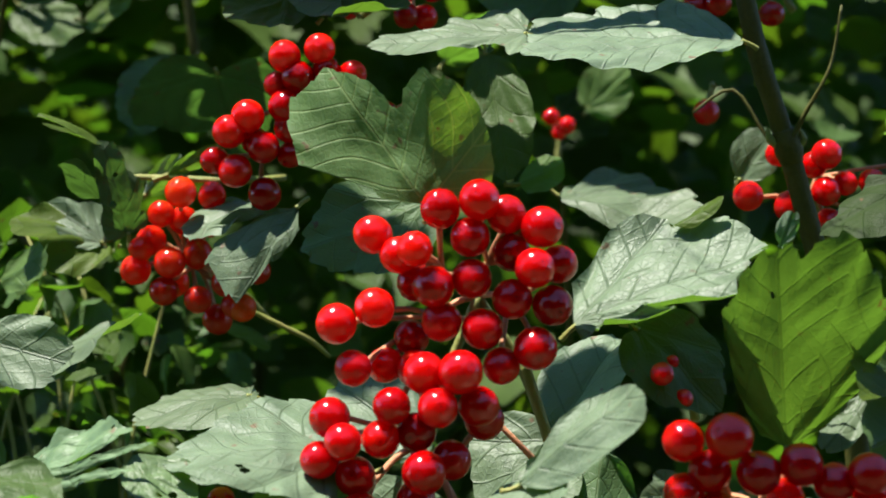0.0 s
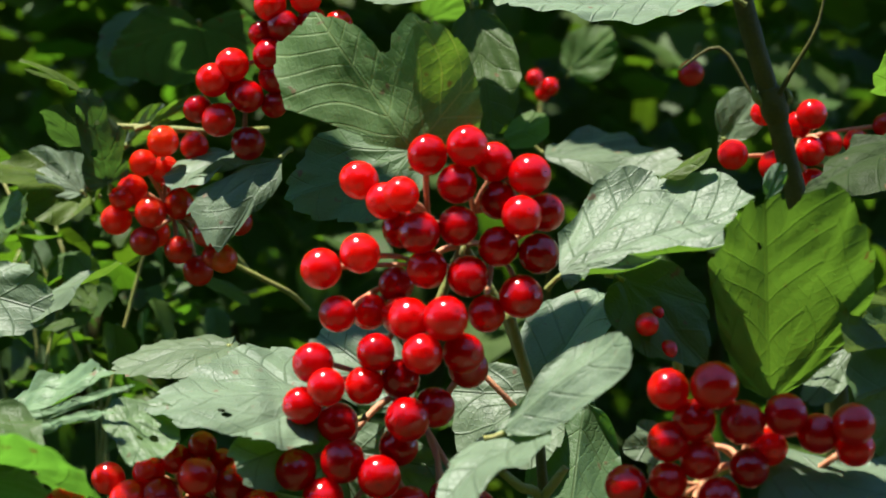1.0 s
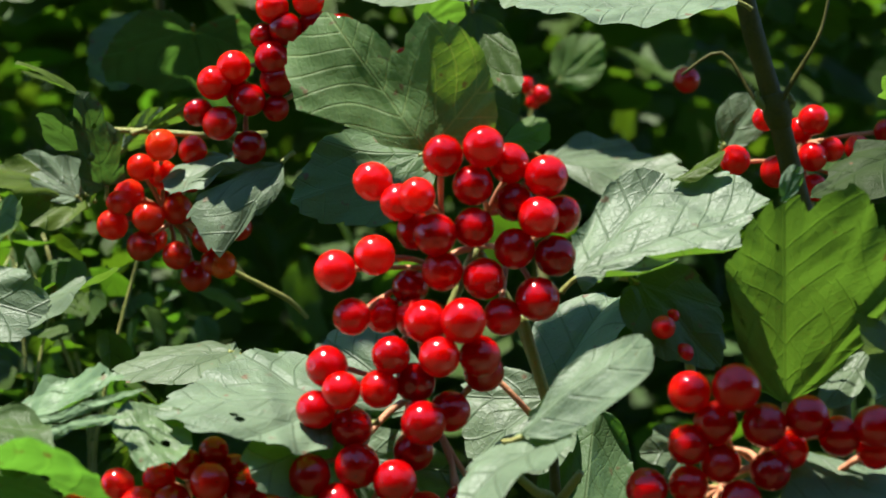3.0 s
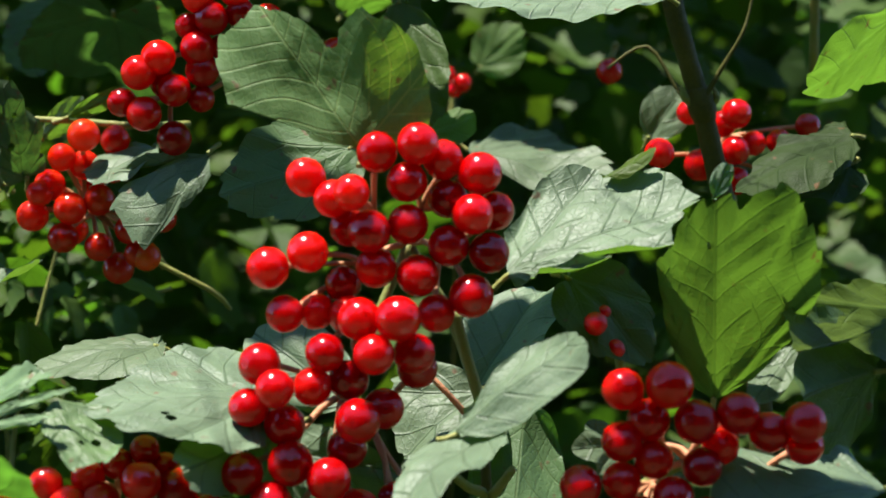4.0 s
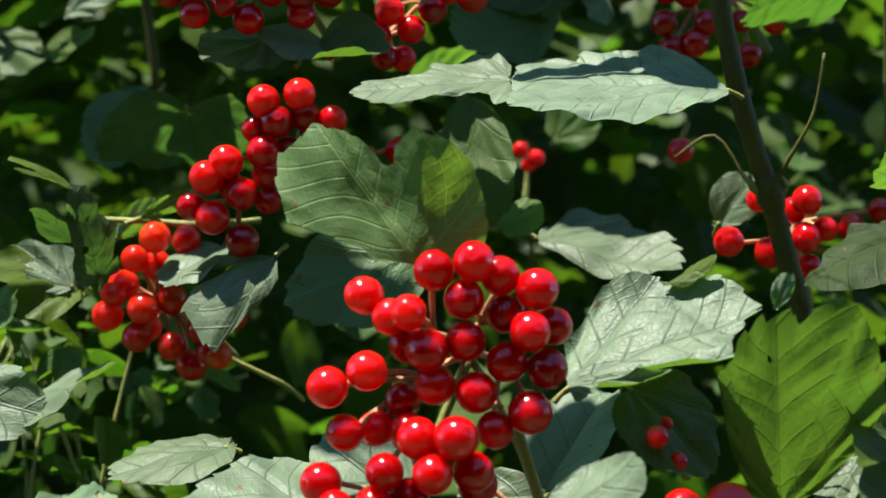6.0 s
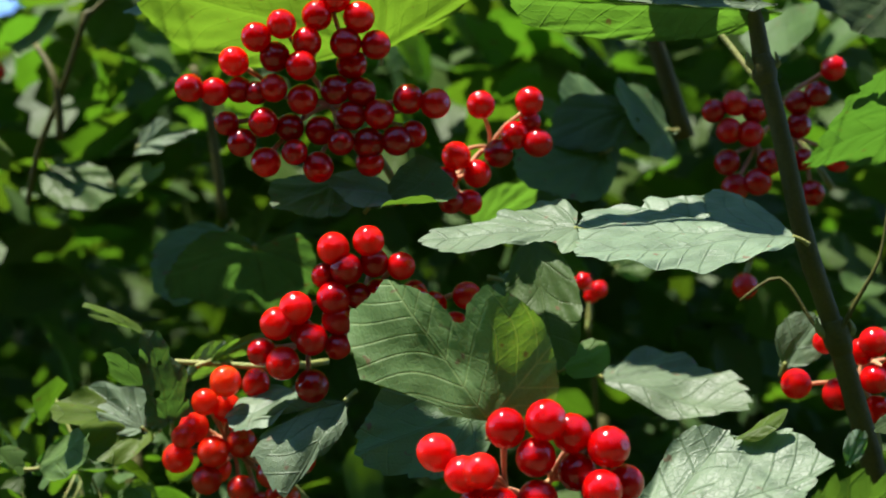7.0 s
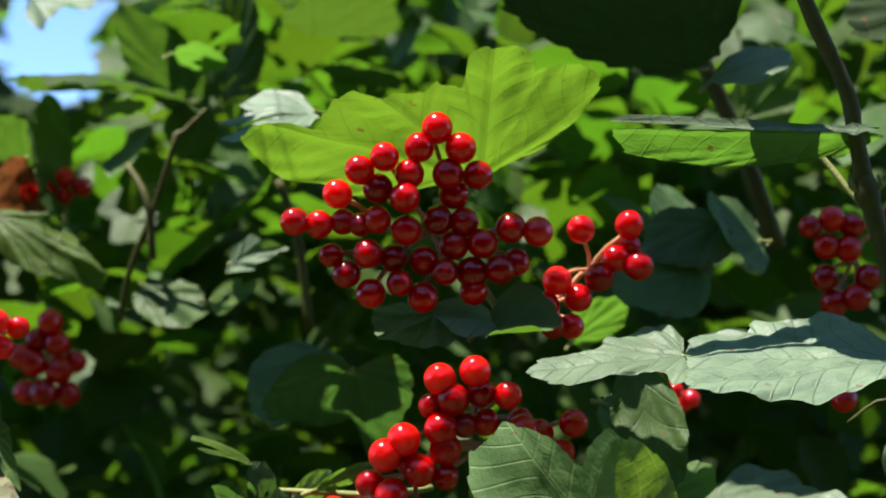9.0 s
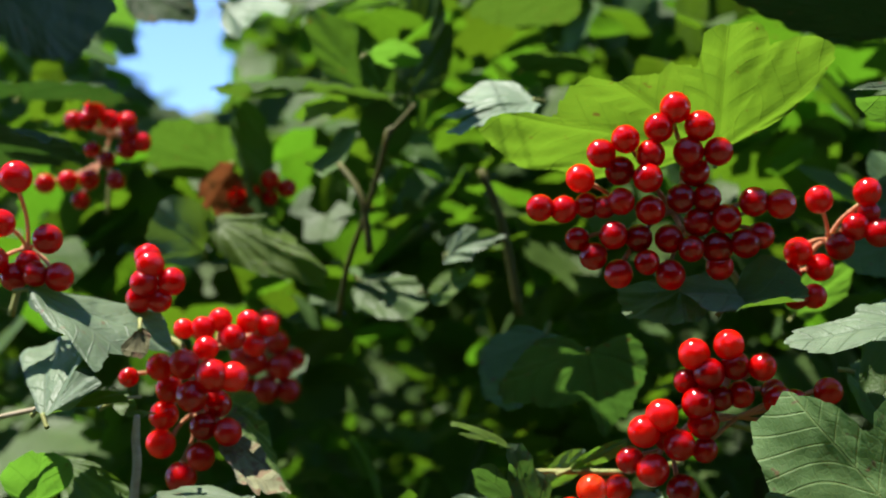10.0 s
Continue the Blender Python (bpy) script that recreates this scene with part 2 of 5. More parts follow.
def leaf_mesh(length, wide, lobes=TRI, fold=0.0, droop=0.15, wave=0.03, teeth=0.06, tooth=0.0060, seed=0, holes=0, fine=1.0, roll=0.0, curl=0.0, axes=None, crumple=0.0, ribs=1.0, warp=1.0, keel=0.0, twist=0.0, frill=0.012, vein=0.007):
    """A blade in its own plane: base at the origin, midrib along +y, upper face +z. wide: half its width."""
    rng = random.Random(seed)
    fine = max(fine, 2.0) if holes else fine
    na, nr = int(110 * fine), int(20 * fine)
    lo, hi = (max(-148, lobes[0][0] - 9), min(148, lobes[-1][0] + 9)) if len(lobes[0]) == 2 else (-148, 148)
    thetas = [radians(lo + (hi - lo) * i / na) for i in range(na + 1)]
    natural = max(outline(t, lobes) * math.sin(t) for t in thetas)
    xs = wide / (natural * length) if wide else 1.0
    arc = 0.0
    edge, arcs, last = [], [], None
    for t in thetas:
        r = outline(t, lobes) * length
        p = Vector((r * math.sin(t) * xs, r * math.cos(t)))
        if last is not None:
            arc += (p - last).length
        last = p
        arcs.append(arc)
        saw = (arc / tooth + 0.35 * noise.noise((arc * 90, seed, 0.3))) % 1.0
        saw = 1 - saw if t > 0 else saw
        inside = min(1.0, max(0.0, 2.2 - abs(t)))
        edge.append(p * (1 + inside * (teeth * (0.75 + noise.noise((arc * 70, seed, 8.0))) * (saw - 0.5) + 0.05 * noise.noise((t * 2.2, seed * 3.1, 1.7)))))
    me_v, uvs, owner = [], [], []
    ph = [rng.uniform(0, 6.28) for _ in range(4)]
    axes = axes or tuple(lobe[0] for lobe in lobes)
    own = [min(range(len(axes)), key=lambda i: abs(t - radians(axes[i]))) for t in thetas]

    def local(p, i):
        a = radians(axes[i])
        ax = Vector((math.sin(a) * xs, math.cos(a))).normalized()
        return p.dot(ax), p.x * ax.y - p.y * ax.x

    spots = [(rng.uniform(-0.5, 0.5) * wide if wide else rng.uniform(-0.3, 0.3) * length, rng.uniform(0.25, 0.85) * length, rng.uniform(0.0006, 0.0013)) for _ in range(holes)]
    eaten = set()
    grid = {}
    bm = bmesh.new()
    layer = bm.loops.layers.uv.new("blade")
    for j in range(nr + 1):
        s = (j / nr) ** 0.85
        for i, t in enumerate(thetas):
            if j == 0:
                grid[0, i] = grid.get((0, 0)) or bm.verts.new((0, 0, 0))
                continue
            p = edge[i] * s
            for hx, hy, hr in spots:
                d = Vector((p.x - hx, p.y - hy))
                if d.length < hr:
                    p = Vector((hx, hy)) + d.normalized() * hr
                    eaten.add((j, i))
            u, v = local(p, own[i])
            ridge = abs(((u + 0.0016 * math.sin(190 * u + 130 * v) - 0.95 * abs(v) + 14 * v * v) / vein) % 1.0 - 0.5) * 2
            z = 0.00035 * ribs * (1 - ridge * ridge) * min(1, abs(v) / 0.005) * min(1, (1 - s) * 6 + 0.25) + fold * abs(p.x) + keel * abs(v) + twist * p.x * p.y / length
            z -= 0.0006 * max(0.0, 1 - abs(v) / 0.002)
            yy = p.y / length
            z -= droop * length * yy * abs(yy)
            z += wave * length * s * s * (math.sin(3.1 * t + ph[0]) + 0.6 * math.sin(6.7 * t + ph[1]) + 0.3 * math.sin(13 * t + ph[2]))
            z += 0.05 * warp * length * noise.noise((p.x / length * 2.5 + seed, p.y / length * 2.5, 0.5))
            if crumple:
                z += crumple * length * (noise.noise((p.x * 130, p.y * 130, seed)) + 0.5 * noise.noise((p.x * 300, p.y * 300, seed)))
            z += 0.012 * length * noise.noise((p.x * 110, p.y * 110, seed + 5)) + 0.03 * warp * length * s * s * noise.noise((t * 5, seed, 4.0))
            z += frill * length * s**5 * math.sin(arcs[i] / tooth * math.pi + 2.0 * noise.noise((arcs[i] * 60, seed, 2.0)))
            q = Vector((p.x, p.y, z))
            if roll:
                a = roll * p.x / length
                q = Vector((p.x * (1 - 0.16 * a * a), p.y, z + 0.5 * a * p.x))
            if curl and s > 0.7:
                q.z += curl * length * ((s - 0.7) / 0.3) ** 2 * 0.1
            grid[j, i] = bm.verts.new(q)
    for j in range(nr):
        for i in range(na):
            a, b, c, d = grid[j, i], grid[j, i + 1], grid[j + 1, i + 1], grid[j + 1, i]
            vs = [a, c, d] if j == 0 else [a, b, c, d]
            if j and {(j, i), (j, i + 1), (j + 1, i + 1), (j + 1, i)} <= eaten:
                continue
            f = bm.faces.new(vs[::-1])
            k = own[i]
            for loop in f.loops:
                loop[layer].uv = tuple(100 * w for w in local(loop.vert.co.xy, k))
    return bm


def tube(points, radii, sides=8, bend=0.0, seed=0, smooth=4):
    """A round stem along the points, with its ends closed."""
    pts = [Vector(p) for p in points]
    if isinstance(radii, (int, float)):
        radii = [radii] * len(pts)
    path, rads = [], []
    n = len(pts)
    for i in range(n - 1):
        p0, p1, p2, p3 = pts[max(i - 1, 0)], pts[i], pts[i + 1], pts[min(i + 2, n - 1)]
        for k in range(smooth if i < n - 2 else smooth + 1):
            t = k / smooth
            path.append(0.5 * (2 * p1 + (p2 - p0) * t + (2 * p0 - 5 * p1 + 4 * p2 - p3) * t * t + (3 * p1 - p0 - 3 * p2 + p3) * t**3))
            rads.append(radii[i] + (radii[i + 1] - radii[i]) * t)
    bm = bmesh.new()
    rings = []
    for i, p in enumerate(path):
        way = (path[min(i + 1, len(path) - 1)] - path[max(i - 1, 0)]).normalized()
        q = way.to_track_quat("Z", "Y")
        r = rads[i] * (1 + bend * noise.noise(p * 140 + Vector((seed, 0, 0))))
        rings.append([bm.verts.new(p + q @ Vector((r * math.cos(2 * math.pi * s / sides), r * math.sin(2 * math.pi * s / sides), 0))) for s in range(sides)])
    for a, b in zip(rings, rings[1:]):
        for s in range(sides):
            bm.faces.new((a[s], a[(s + 1) % sides], b[(s + 1) % sides], b[s]))
    bm.faces.new(rings[0][::-1])
    bm.faces.new(rings[-1])
    return bm


def empty_at(name, place):
    ob = new(name)
    ob.empty_display_size = 0.01
    ob.matrix_world = Matrix.Translation(place)
    return ob


leaf_count = 0


def leaf(base, tip, side, label, lobes=TRI, mat=None, petiole=None, natural=False, thick=1.0, **shape):
    """One leaf from the world places of its base, its tip and a point at its widest."""
    global leaf_count
    leaf_count += 1
    b, t, s = Vector(base), Vector(tip), Vector(side)
    y = (t - b).normalized()
    off = (s - b) - (s - b).dot(y) * y
    x = off.normalized()
    z = x.cross(y)
    shape.setdefault("seed", leaf_count)
    shape.setdefault("fine", 1.6 if natural else 1.0)
    thing = new("leaf")
    thing.empty_display_size = 0.01
    thing.matrix_world = Matrix.Translation(b) @ Matrix((x, y, z)).transposed().to_4x4()
    bm = leaf_mesh((t - b).length, 0 if natural else off.length, lobes, **shape)
    part("blade", bm, mat or LEAF, thing)
    if petiole is False:
        return tagged(thing, label, "leaf", "leaves of the berry shrub")
    if petiole:
        inv = thing.matrix_world.inverted()
        ends = [Vector((0, 0, 0)), inv @ ((b + Vector(petiole)) / 2 + Vector((0, 0, -0.002))), inv @ Vector(petiole)]
    else:
        ends = [Vector((0, 0.0005, 0)), Vector((0.0002, -0.002, -0.0008)), Vector((0.0004, -0.004, -0.002))]
    part("petiole", tube(ends, [0.0007 * thick, 0.0006 * thick, 0.0008 * thick], 6), STALK_GREEN, thing)
    return tagged(thing, label, "leaf", "leaves of the berry shrub")


def berry_mesh(skin):
    bm = bmesh.new()
    bmesh.ops.create_uvsphere(bm, u_segments=28, v_segments=18, radius=1.0)
    for v in bm.verts:
        r = math.hypot(v.co.x, v.co.y)
        if v.co.z < 0:
            v.co.z *= 1.0 + 0.04 * (1 - r)
            v.co.z += 0.10 * max(0.0, 1 - r / 0.22)
        else:
            v.co.z -= 0.06 * max(0.0, 1 - r / 0.3)
    for f in bm.faces:
        f.smooth = True
    ring = []
    for i in range(7):
        a = 2 * math.pi * i / 7
        ring.append(bm.verts.new((0.05 * math.cos(a), 0.05 * math.sin(a), -0.985)))
        ring.append(bm.verts.new((0.025 * math.cos(a + 0.45), 0.025 * math.sin(a + 0.45), -1.01)))
    tip = bm.verts.new((0, 0, -0.96))
    for i in range(14):
        f = bm.faces.new((ring[i], ring[(i + 1) % 14], tip))
        f.material_index = 1
    me = bpy.data.meshes.new("berry")
    bm.to_mesh(me)
    bm.free()
    me.materials.append(skin)
    me.materials.append(CALYX)
    for p in me.polygons:
        p.use_smooth = True
    return me


BERRY_MESH = berry_mesh(BERRY)
UNRIPE_MESH = berry_mesh(BERRY_PALE)


def cluster(hub, root, label, *sprays, kind=None):
    """A hanging berry cluster: hub and root of its stem in the world; sprays of (dx, dy, dz, diameter), in millimetres from the hub."""
    hub, root = Vector(hub), Vector(root)
    thing = empty_at("berry_cluster", hub)
    rng = random.Random(int(hub.x * 1e5) ^ int(hub.z * 1e5))
    part("main_stalk", tube([root - hub, (root - hub) * 0.5 + Vector((0.001, 0.001, 0.002)), Vector((0, 0, 0))], [0.0013, 0.0011, 0.0010], 8), STALK_GREEN, thing)
    for spray in sprays:
        fork = sum((Vector(b[:3]) for b in spray), Vector()) / len(spray) * 0.001
        fork = fork * 0.55 + Vector((0, 0.004, 0))
        part("side_stalk", tube([(0, 0, 0), fork * 0.5 + Vector((0, 0.001, 0.001)), fork], [0.0009, 0.0008, 0.0007], 6), STALK, thing)
        for dx, dy, dz, dia in spray:
            at = Vector((dx, dy, dz)) * 0.001
            r = dia * 0.0005
            up = (fork - at).normalized()
            up = (up + Vector((rng.uniform(-0.35, 0.35), rng.uniform(0.1, 0.5), rng.uniform(-0.1, 0.4)))).normalized()
            ob = new("berry", kind or BERRY_MESH)
            ob.parent = thing
            ob.matrix_local = Matrix.LocRotScale(at, up.to_track_quat("Z", "Y"), (r, r, r * rng.uniform(0.97, 1.06)))
            top = at + up * r * 0.93
            mid = (fork + top) / 2 + Vector((rng.uniform(-1, 1), rng.uniform(0, 1), rng.uniform(-1, 1))) * 0.0012
            part("stalk", tube([fork, mid, top], [0.0007, 0.00062, 0.0008], 6, smooth=3), STALK, thing)
    return tagged(thing, label, "berry cluster", "berry clusters of the shrub")


def jointed_stem(label, points, radii, joints):
    """An upright stem: a piece between each two joints, a swollen joint with two bud scales at each."""
    base = Vector(points[-1])
    thing = empty_at("shrub_stem", base)
    pts = [Vector(p) - base for p in points]
    cuts = [0, *joints, len(pts) - 1]
    for a, b in zip(cuts, cuts[1:]):
        part("stem_piece", tube(pts[a:b + 1], radii[a:b + 1], 14, bend=0.12), BARK, thing)
    for j in joints:
        way = (pts[j + 1] - pts[j - 1]).normalized()
        r = radii[j]
        part("joint", tube([pts[j] - way * r * 1.6, pts[j] - way * r * 0.5, pts[j] + way * r * 0.5, pts[j] + way * r * 1.6], [r * 0.98, r * 1.28, r * 1.3, r * 0.98], 14), BARK, thing)
        for side in (-1, 1):
            out = Vector((side * r * 1.2, -r * 0.3, 0))
            part("bud", tube([pts[j] + out * 0.7, pts[j] + out * 1.25 - way * r * 0.7, pts[j] + out * 1.2 - way * r * 1.8], [r * 0.35, r * 0.4, r * 0.08], 7), STALK_GREEN, thing)
    return tagged(thing, label, "stem")


def stem(name, label, points, radii, mat=None, category="stem", sides=12, **kw):
    base = Vector(points[0])
    ob = part(name, tube([Vector(p) - base for p in points], radii, sides, **kw), mat or BARK, None)
    ob.matrix_world = Matrix.Translation(base)
    return tagged(ob, label, category)


def foliage(name, places, mat, label, category="foliage", size=(0.03, 0.06), seed=1, simple=OVATE, up=0.5, k=16):
    """Many small blades in one mesh, each with its own tilt, size and fold."""
    rng = random.Random(seed)
    verts, faces, uv = [], [], []
    for p in places:
        length = rng.uniform(*size)
        yaw, tilt, spin = rng.uniform(0, 6.28), rng.gauss(0, up), rng.uniform(-0.5, 0.5)
        m = Matrix.Translation(p) @ Euler((tilt - 0.35, spin, yaw)).to_matrix().to_4x4()
        lobes = rng.choice(simple) if isinstance(simple, list) else simple
        fold, dr, wd = rng.uniform(-0.1, 0.35), rng.uniform(0.0, 0.45), rng.uniform(0.75, 1.1)
        n0 = len(verts)
        verts.append(m @ Vector((0, 0, 0)))
        uv.append((0, 0))
        rows = []
        for ring in (0.55, 1.0):
            for i in range(k + 1):
                th = radians(-125 + 250 * i / k)
                r = outline(th, lobes) * length * ring * (1 + (0.07 if i % 2 else -0.07) * (ring == 1.0))
                x, y = r * math.sin(th) * wd, r * math.cos(th)
                verts.append(m @ Vector((x, y, fold * abs(x) - dr * y * abs(y) / length + 0.05 * length * math.sin(th * 4 + yaw) * ring)))
                uv.append((y * 100, x * 100))
        for i in range(k):
            faces.append((n0, n0 + 2 + i, n0 + 1 + i))
            faces.append((n0 + 1 + i, n0 + 2 + i, n0 + k + 3 + i, n0 + k + 2 + i))
    me = bpy.data.meshes.new(name)
    me.from_pydata([tuple(v) for v in verts], [], faces)
    lay = me.uv_layers.new(name="blade")
    for loop in me.loops:
        lay.data[loop.index].uv = uv[loop.vertex_index]
    me.materials.append(mat)
    for p in me.polygons:
        p.use_smooth = True
    return tagged(new(name, me), label, category, kind="stuff")


# ---- the shrub: leaves, stems and berries ----
leaf((-0.0035, 0.3455, 1.4100), (-0.0046, 0.3425, 1.4407), (-0.0355, 0.3470, 1.4285), "broad dark green lobed leaf with notched top and brown specks", ((-80.8, 0.34), (-72.8, 0.49), (-56.2, 0.60), (-41.1, 0.71), (-26.5, 0.84), (-16.0, 0.92), (-5.8, 0.94), (-0.0, 1.00), (3.5, 0.95), (9.2, 0.88), (13.0, 0.75), (18.8, 0.74), (20.5, 0.85), (26.4, 1.03), (33.6, 1.19), (37.4, 1.29), (44.9, 1.26), (52.3, 1.30), (58.7, 1.22), (66.4, 1.07), (71.6, 1.02), (71.9, 0.73), (72.2, 0.59), (72.5, 0.43)), LEAF_OLD, natural=True, axes=(36, -40), droop=0.0, wave=0.008, teeth=0.03, crumple=0.010, ribs=0.5, keel=-0.12, twist=0.42, vein=0.0055, fine=2.2)
leaf((0.0294, 0.3456, 1.3827), (0.0714, 0.3435, 1.4014), (0.0512, 0.3363, 1.3847), "grey-green sunlit leaf with toothed edge and deep veins", ((-64, 0.33), (-56, 0.50), (-49, 0.67), (-42, 0.75), (-31, 0.78), (-24, 0.88), (-21, 0.98), (-7, 1.01), (0, 1.00), (3, 0.89), (10, 0.81), (17, 0.81), (18, 0.66), (20, 0.34), (23, 0.53), (40, 0.19), (79, 0.14)), natural=True, axes=(-1, -36, 23,), droop=0.08, wave=0.02, curl=0.4, teeth=0.05)
leaf((0.0769, 0.3460, 1.3556), (0.0735, 0.3240, 1.4006), (0.0616, 0.3360, 1.3817), "bright yellow-green leaf lit through from behind", ((-60, 0.09), (-49, 0.23), (-45, 0.44), (-36, 0.70), (-27, 0.85), (-22, 0.91), (-18, 0.96), (-15, 1.03), (-11, 1.04), (-5, 0.99), (-2, 0.94), (0, 1.01), (4, 1.00), (8, 0.99), (14, 0.90), (17, 0.81), (24, 0.72), (30, 0.50), (40, 0.29), (53, 0.15)), LEAF_LIGHT, natural=True, axes=(4, -34, 36), droop=0.0, wave=0.012, holes=6, teeth=0.04, keel=0.05, ribs=0.6, fine=2.2)
leaf((0.1234, 0.3456, 1.3747), (0.0858, 0.3356, 1.3780), (0.0984, 0.3280, 1.3658), "bright yellow-green leaf lit through from behind", ((-62, 0.28), (-29, 0.44), (-9, 0.64), (-0, 1.00), (2, 0.87), (8, 1.02), (23, 1.10), (23, 0.88), (24, 0.64), (45, 0.52)), LEAF_LIGHT, natural=True, axes=(-0, 23,), fold=0.1, teeth=0.03)
leaf((0.1107, 0.3371, 1.3628), (0.0880, 0.3284, 1.3583), (0.0995, 0.3323, 1.3436), "dark green matt leaf with impressed veins beside the berries", BROAD, LEAF_DEEP, fold=0.2)
leaf((0.1059, 0.3168, 1.3404), (0.0666, 0.3092, 1.3406), (0.0823, 0.3284, 1.3475), "smooth grey-green leaf partly in shadow under berries", ((-28, 0.46), (-24, 0.72), (-20, 0.96), (-9, 0.97), (0, 1.00), (10, 0.92), (34, 0.79), (34, 0.52), (63, 0.38), (91, 0.37)), natural=True, axes=(-0,), droop=0.1, teeth=0.02)
leaf((0.0163, 0.3240, 1.3502), (0.0408, 0.3180, 1.3712), (0.0237, 0.3320, 1.3662), "grey-green sunlit leaf with toothed edge and deep veins", ((-44, 0.27), (-29, 0.55), (-22, 0.79), (-15, 0.97), (-8, 1.04), (1, 1.00), (13, 0.85), (22, 0.71), (26, 0.52), (28, 0.33), (29, 0.21)), None, natural=True, axes=(0,), wave=0.015, droop=0.05, teeth=0.025, frill=0.01, fine=1.8)
leaf((0.0264, 0.3270, 1.3531), (0.0011, 0.3103, 1.3426), (0.0118, 0.3429, 1.3511), "grey-green sunlit leaf with toothed edge and deep veins", ((-41, 0.57), (-32, 0.83), (-25, 0.96), (-24, 1.16), (-23, 1.30), (-19, 1.35), (0, 1.00), (9, 0.80), (28, 0.48), (53, 0.25)), natural=True, axes=(-4,), fold=0.1, wave=0.03, droop=0.15)
leaf((-0.0232, 0.3481, 1.3539), (-0.0612, 0.3426, 1.3572), (-0.0419, 0.3736, 1.3650), "grey-green sunlit leaf with toothed edge and deep veins", ((-77, 0.51), (-65, 0.64), (-46, 0.69), (-37, 0.82), (-29, 0.93), (-18, 0.97), (-3, 1.01), (3, 0.98), (19, 0.86), (43, 0.83), (62, 0.85), (73, 0.78), (84, 0.65)), natural=True, axes=(-1, 53, -41,), droop=0.08, wave=0.025, holes=2, teeth=0.05)
leaf((-0.0175, 0.3447, 1.3494), (-0.0424, 0.3310, 1.3405), (-0.0303, 0.3351, 1.3359), "grey-green sunlit leaf with toothed edge and deep veins", OVATE, fold=0.2, wave=0.04)
leaf((-0.0981, 0.3450, 1.3464), (-0.0592, 0.3320, 1.3563), (-0.0839, 0.3520, 1.3577), "crumpled insect-eaten glossy green leaf", ((-15, 0.09), (-9, 0.93), (-4, 0.21), (-3, 0.69), (-1, 1.00), (3, 0.36), (8, 0.81), (20, 0.69), (44, 0.45), (74, 0.32), (96, 0.22)), LEAF_GLOSSY, natural=True, axes=(0, 30), holes=4, crumple=0.03, teeth=0.04, fine=2.0)
leaf((-0.0680, 0.3380, 1.3547), (-0.0581, 0.3260, 1.3412), (-0.0543, 0.3360, 1.3492), "torn hanging scrap of an insect-eaten leaf", ((-49, 0.25), (-19, 0.59), (-10, 0.98), (4, 1.03), (16, 0.99), (37, 0.80), (58, 0.60), (71, 0.38)), LEAF_GLOSSY, natural=True, axes=(0,), holes=3, crumple=0.06, teeth=0.06, petiole=False)
leaf((-0.0986, 0.3320, 1.3529), (-0.0803, 0.3180, 1.3423), (-0.0826, 0.3300, 1.3497), "dark green crumpled fold of a torn leaf", ((-29, 0.67), (-20, 0.93), (-8, 1.01), (7, 0.93), (28, 0.73), (48, 0.53), (65, 0.28)), LEAF_DEEP, natural=True, axes=(0,), crumple=0.05, teeth=0.03, petiole=False)
leaf((-0.0902, 0.3219, 1.3401), (-0.0629, 0.3122, 1.3426), (-0.0738, 0.2952, 1.3548), "bright yellow-green leaf lit through from behind", ((-111, 0.98), (-88, 0.66), (-45, 0.56), (-11, 0.76), (0, 1.00), (9, 0.93), (22, 1.06), (33, 1.11), (43, 1.21), (51, 0.96)), LEAF_LIGHT, natural=True, axes=(0,), wave=0.02, holes=3, teeth=0.03)
leaf((0.0275, 0.3791, 1.3546), (0.0435, 0.3888, 1.3813), (0.0456, 0.3783, 1.3672), "grey-green sunlit leaf with toothed edge and deep veins", OVATE, fold=0.25, wave=0.04)
leaf((0.0271, 0.3751, 1.3536), (0.0086, 0.3679, 1.3407), (0.0107, 0.3832, 1.3581), "grey-green sunlit leaf with toothed edge and deep veins", BROAD, fold=0.1, wave=0.04)
leaf((-0.0034, 0.3689, 1.3510), (-0.0277, 0.3809, 1.3700), (-0.0115, 0.3799, 1.3703), "grey-green sunlit leaf with toothed edge and deep veins", OVATE, wave=0.04)
leaf((0.0381, 0.3714, 1.3513), (0.0329, 0.3579, 1.3215), (0.0465, 0.3634, 1.3338), "dark green matt leaf with impressed veins beside the berries", OVATE, LEAF_DEEP, wave=0.06, fold=0.2)
leaf((-0.0213, 0.3547, 1.3420), (0.0086, 0.3424, 1.3217), (-0.0134, 0.3487, 1.3204), "grey-green sunlit leaf with toothed edge and deep veins", BROAD, wave=0.04)
leaf((0.0440, 0.3500, 1.3820), (0.0630, 0.3420, 1.3665), (0.0435, 0.3400, 1.3690), "dark green matt leaf with impressed veins beside the berries", BROAD, LEAF_DEEP, wave=0.03)
leaf((-0.0036, 0.3955, 1.4121), (-0.0340, 0.3920, 1.3973), (-0.0145, 0.3856, 1.3920), "dark green matt leaf with impressed veins beside the berries", BROAD, LEAF_DEEP, wave=0.04)
leaf((-0.0399, 0.4237, 1.4116), (-0.0571, 0.4172, 1.3875), (-0.0690, 0.4342, 1.4069), "grey-green sunlit leaf with toothed edge and deep veins", ((-32, 0.29), (-8, 0.54), (-1, 0.81), (-0, 1.01), (11, 1.00), (23, 0.98), (32, 1.01), (41, 0.84), (50, 0.23), (51, 0.46), (52, 0.97), (54, 0.75)), natural=True, axes=(0, 51,), wave=0.03)
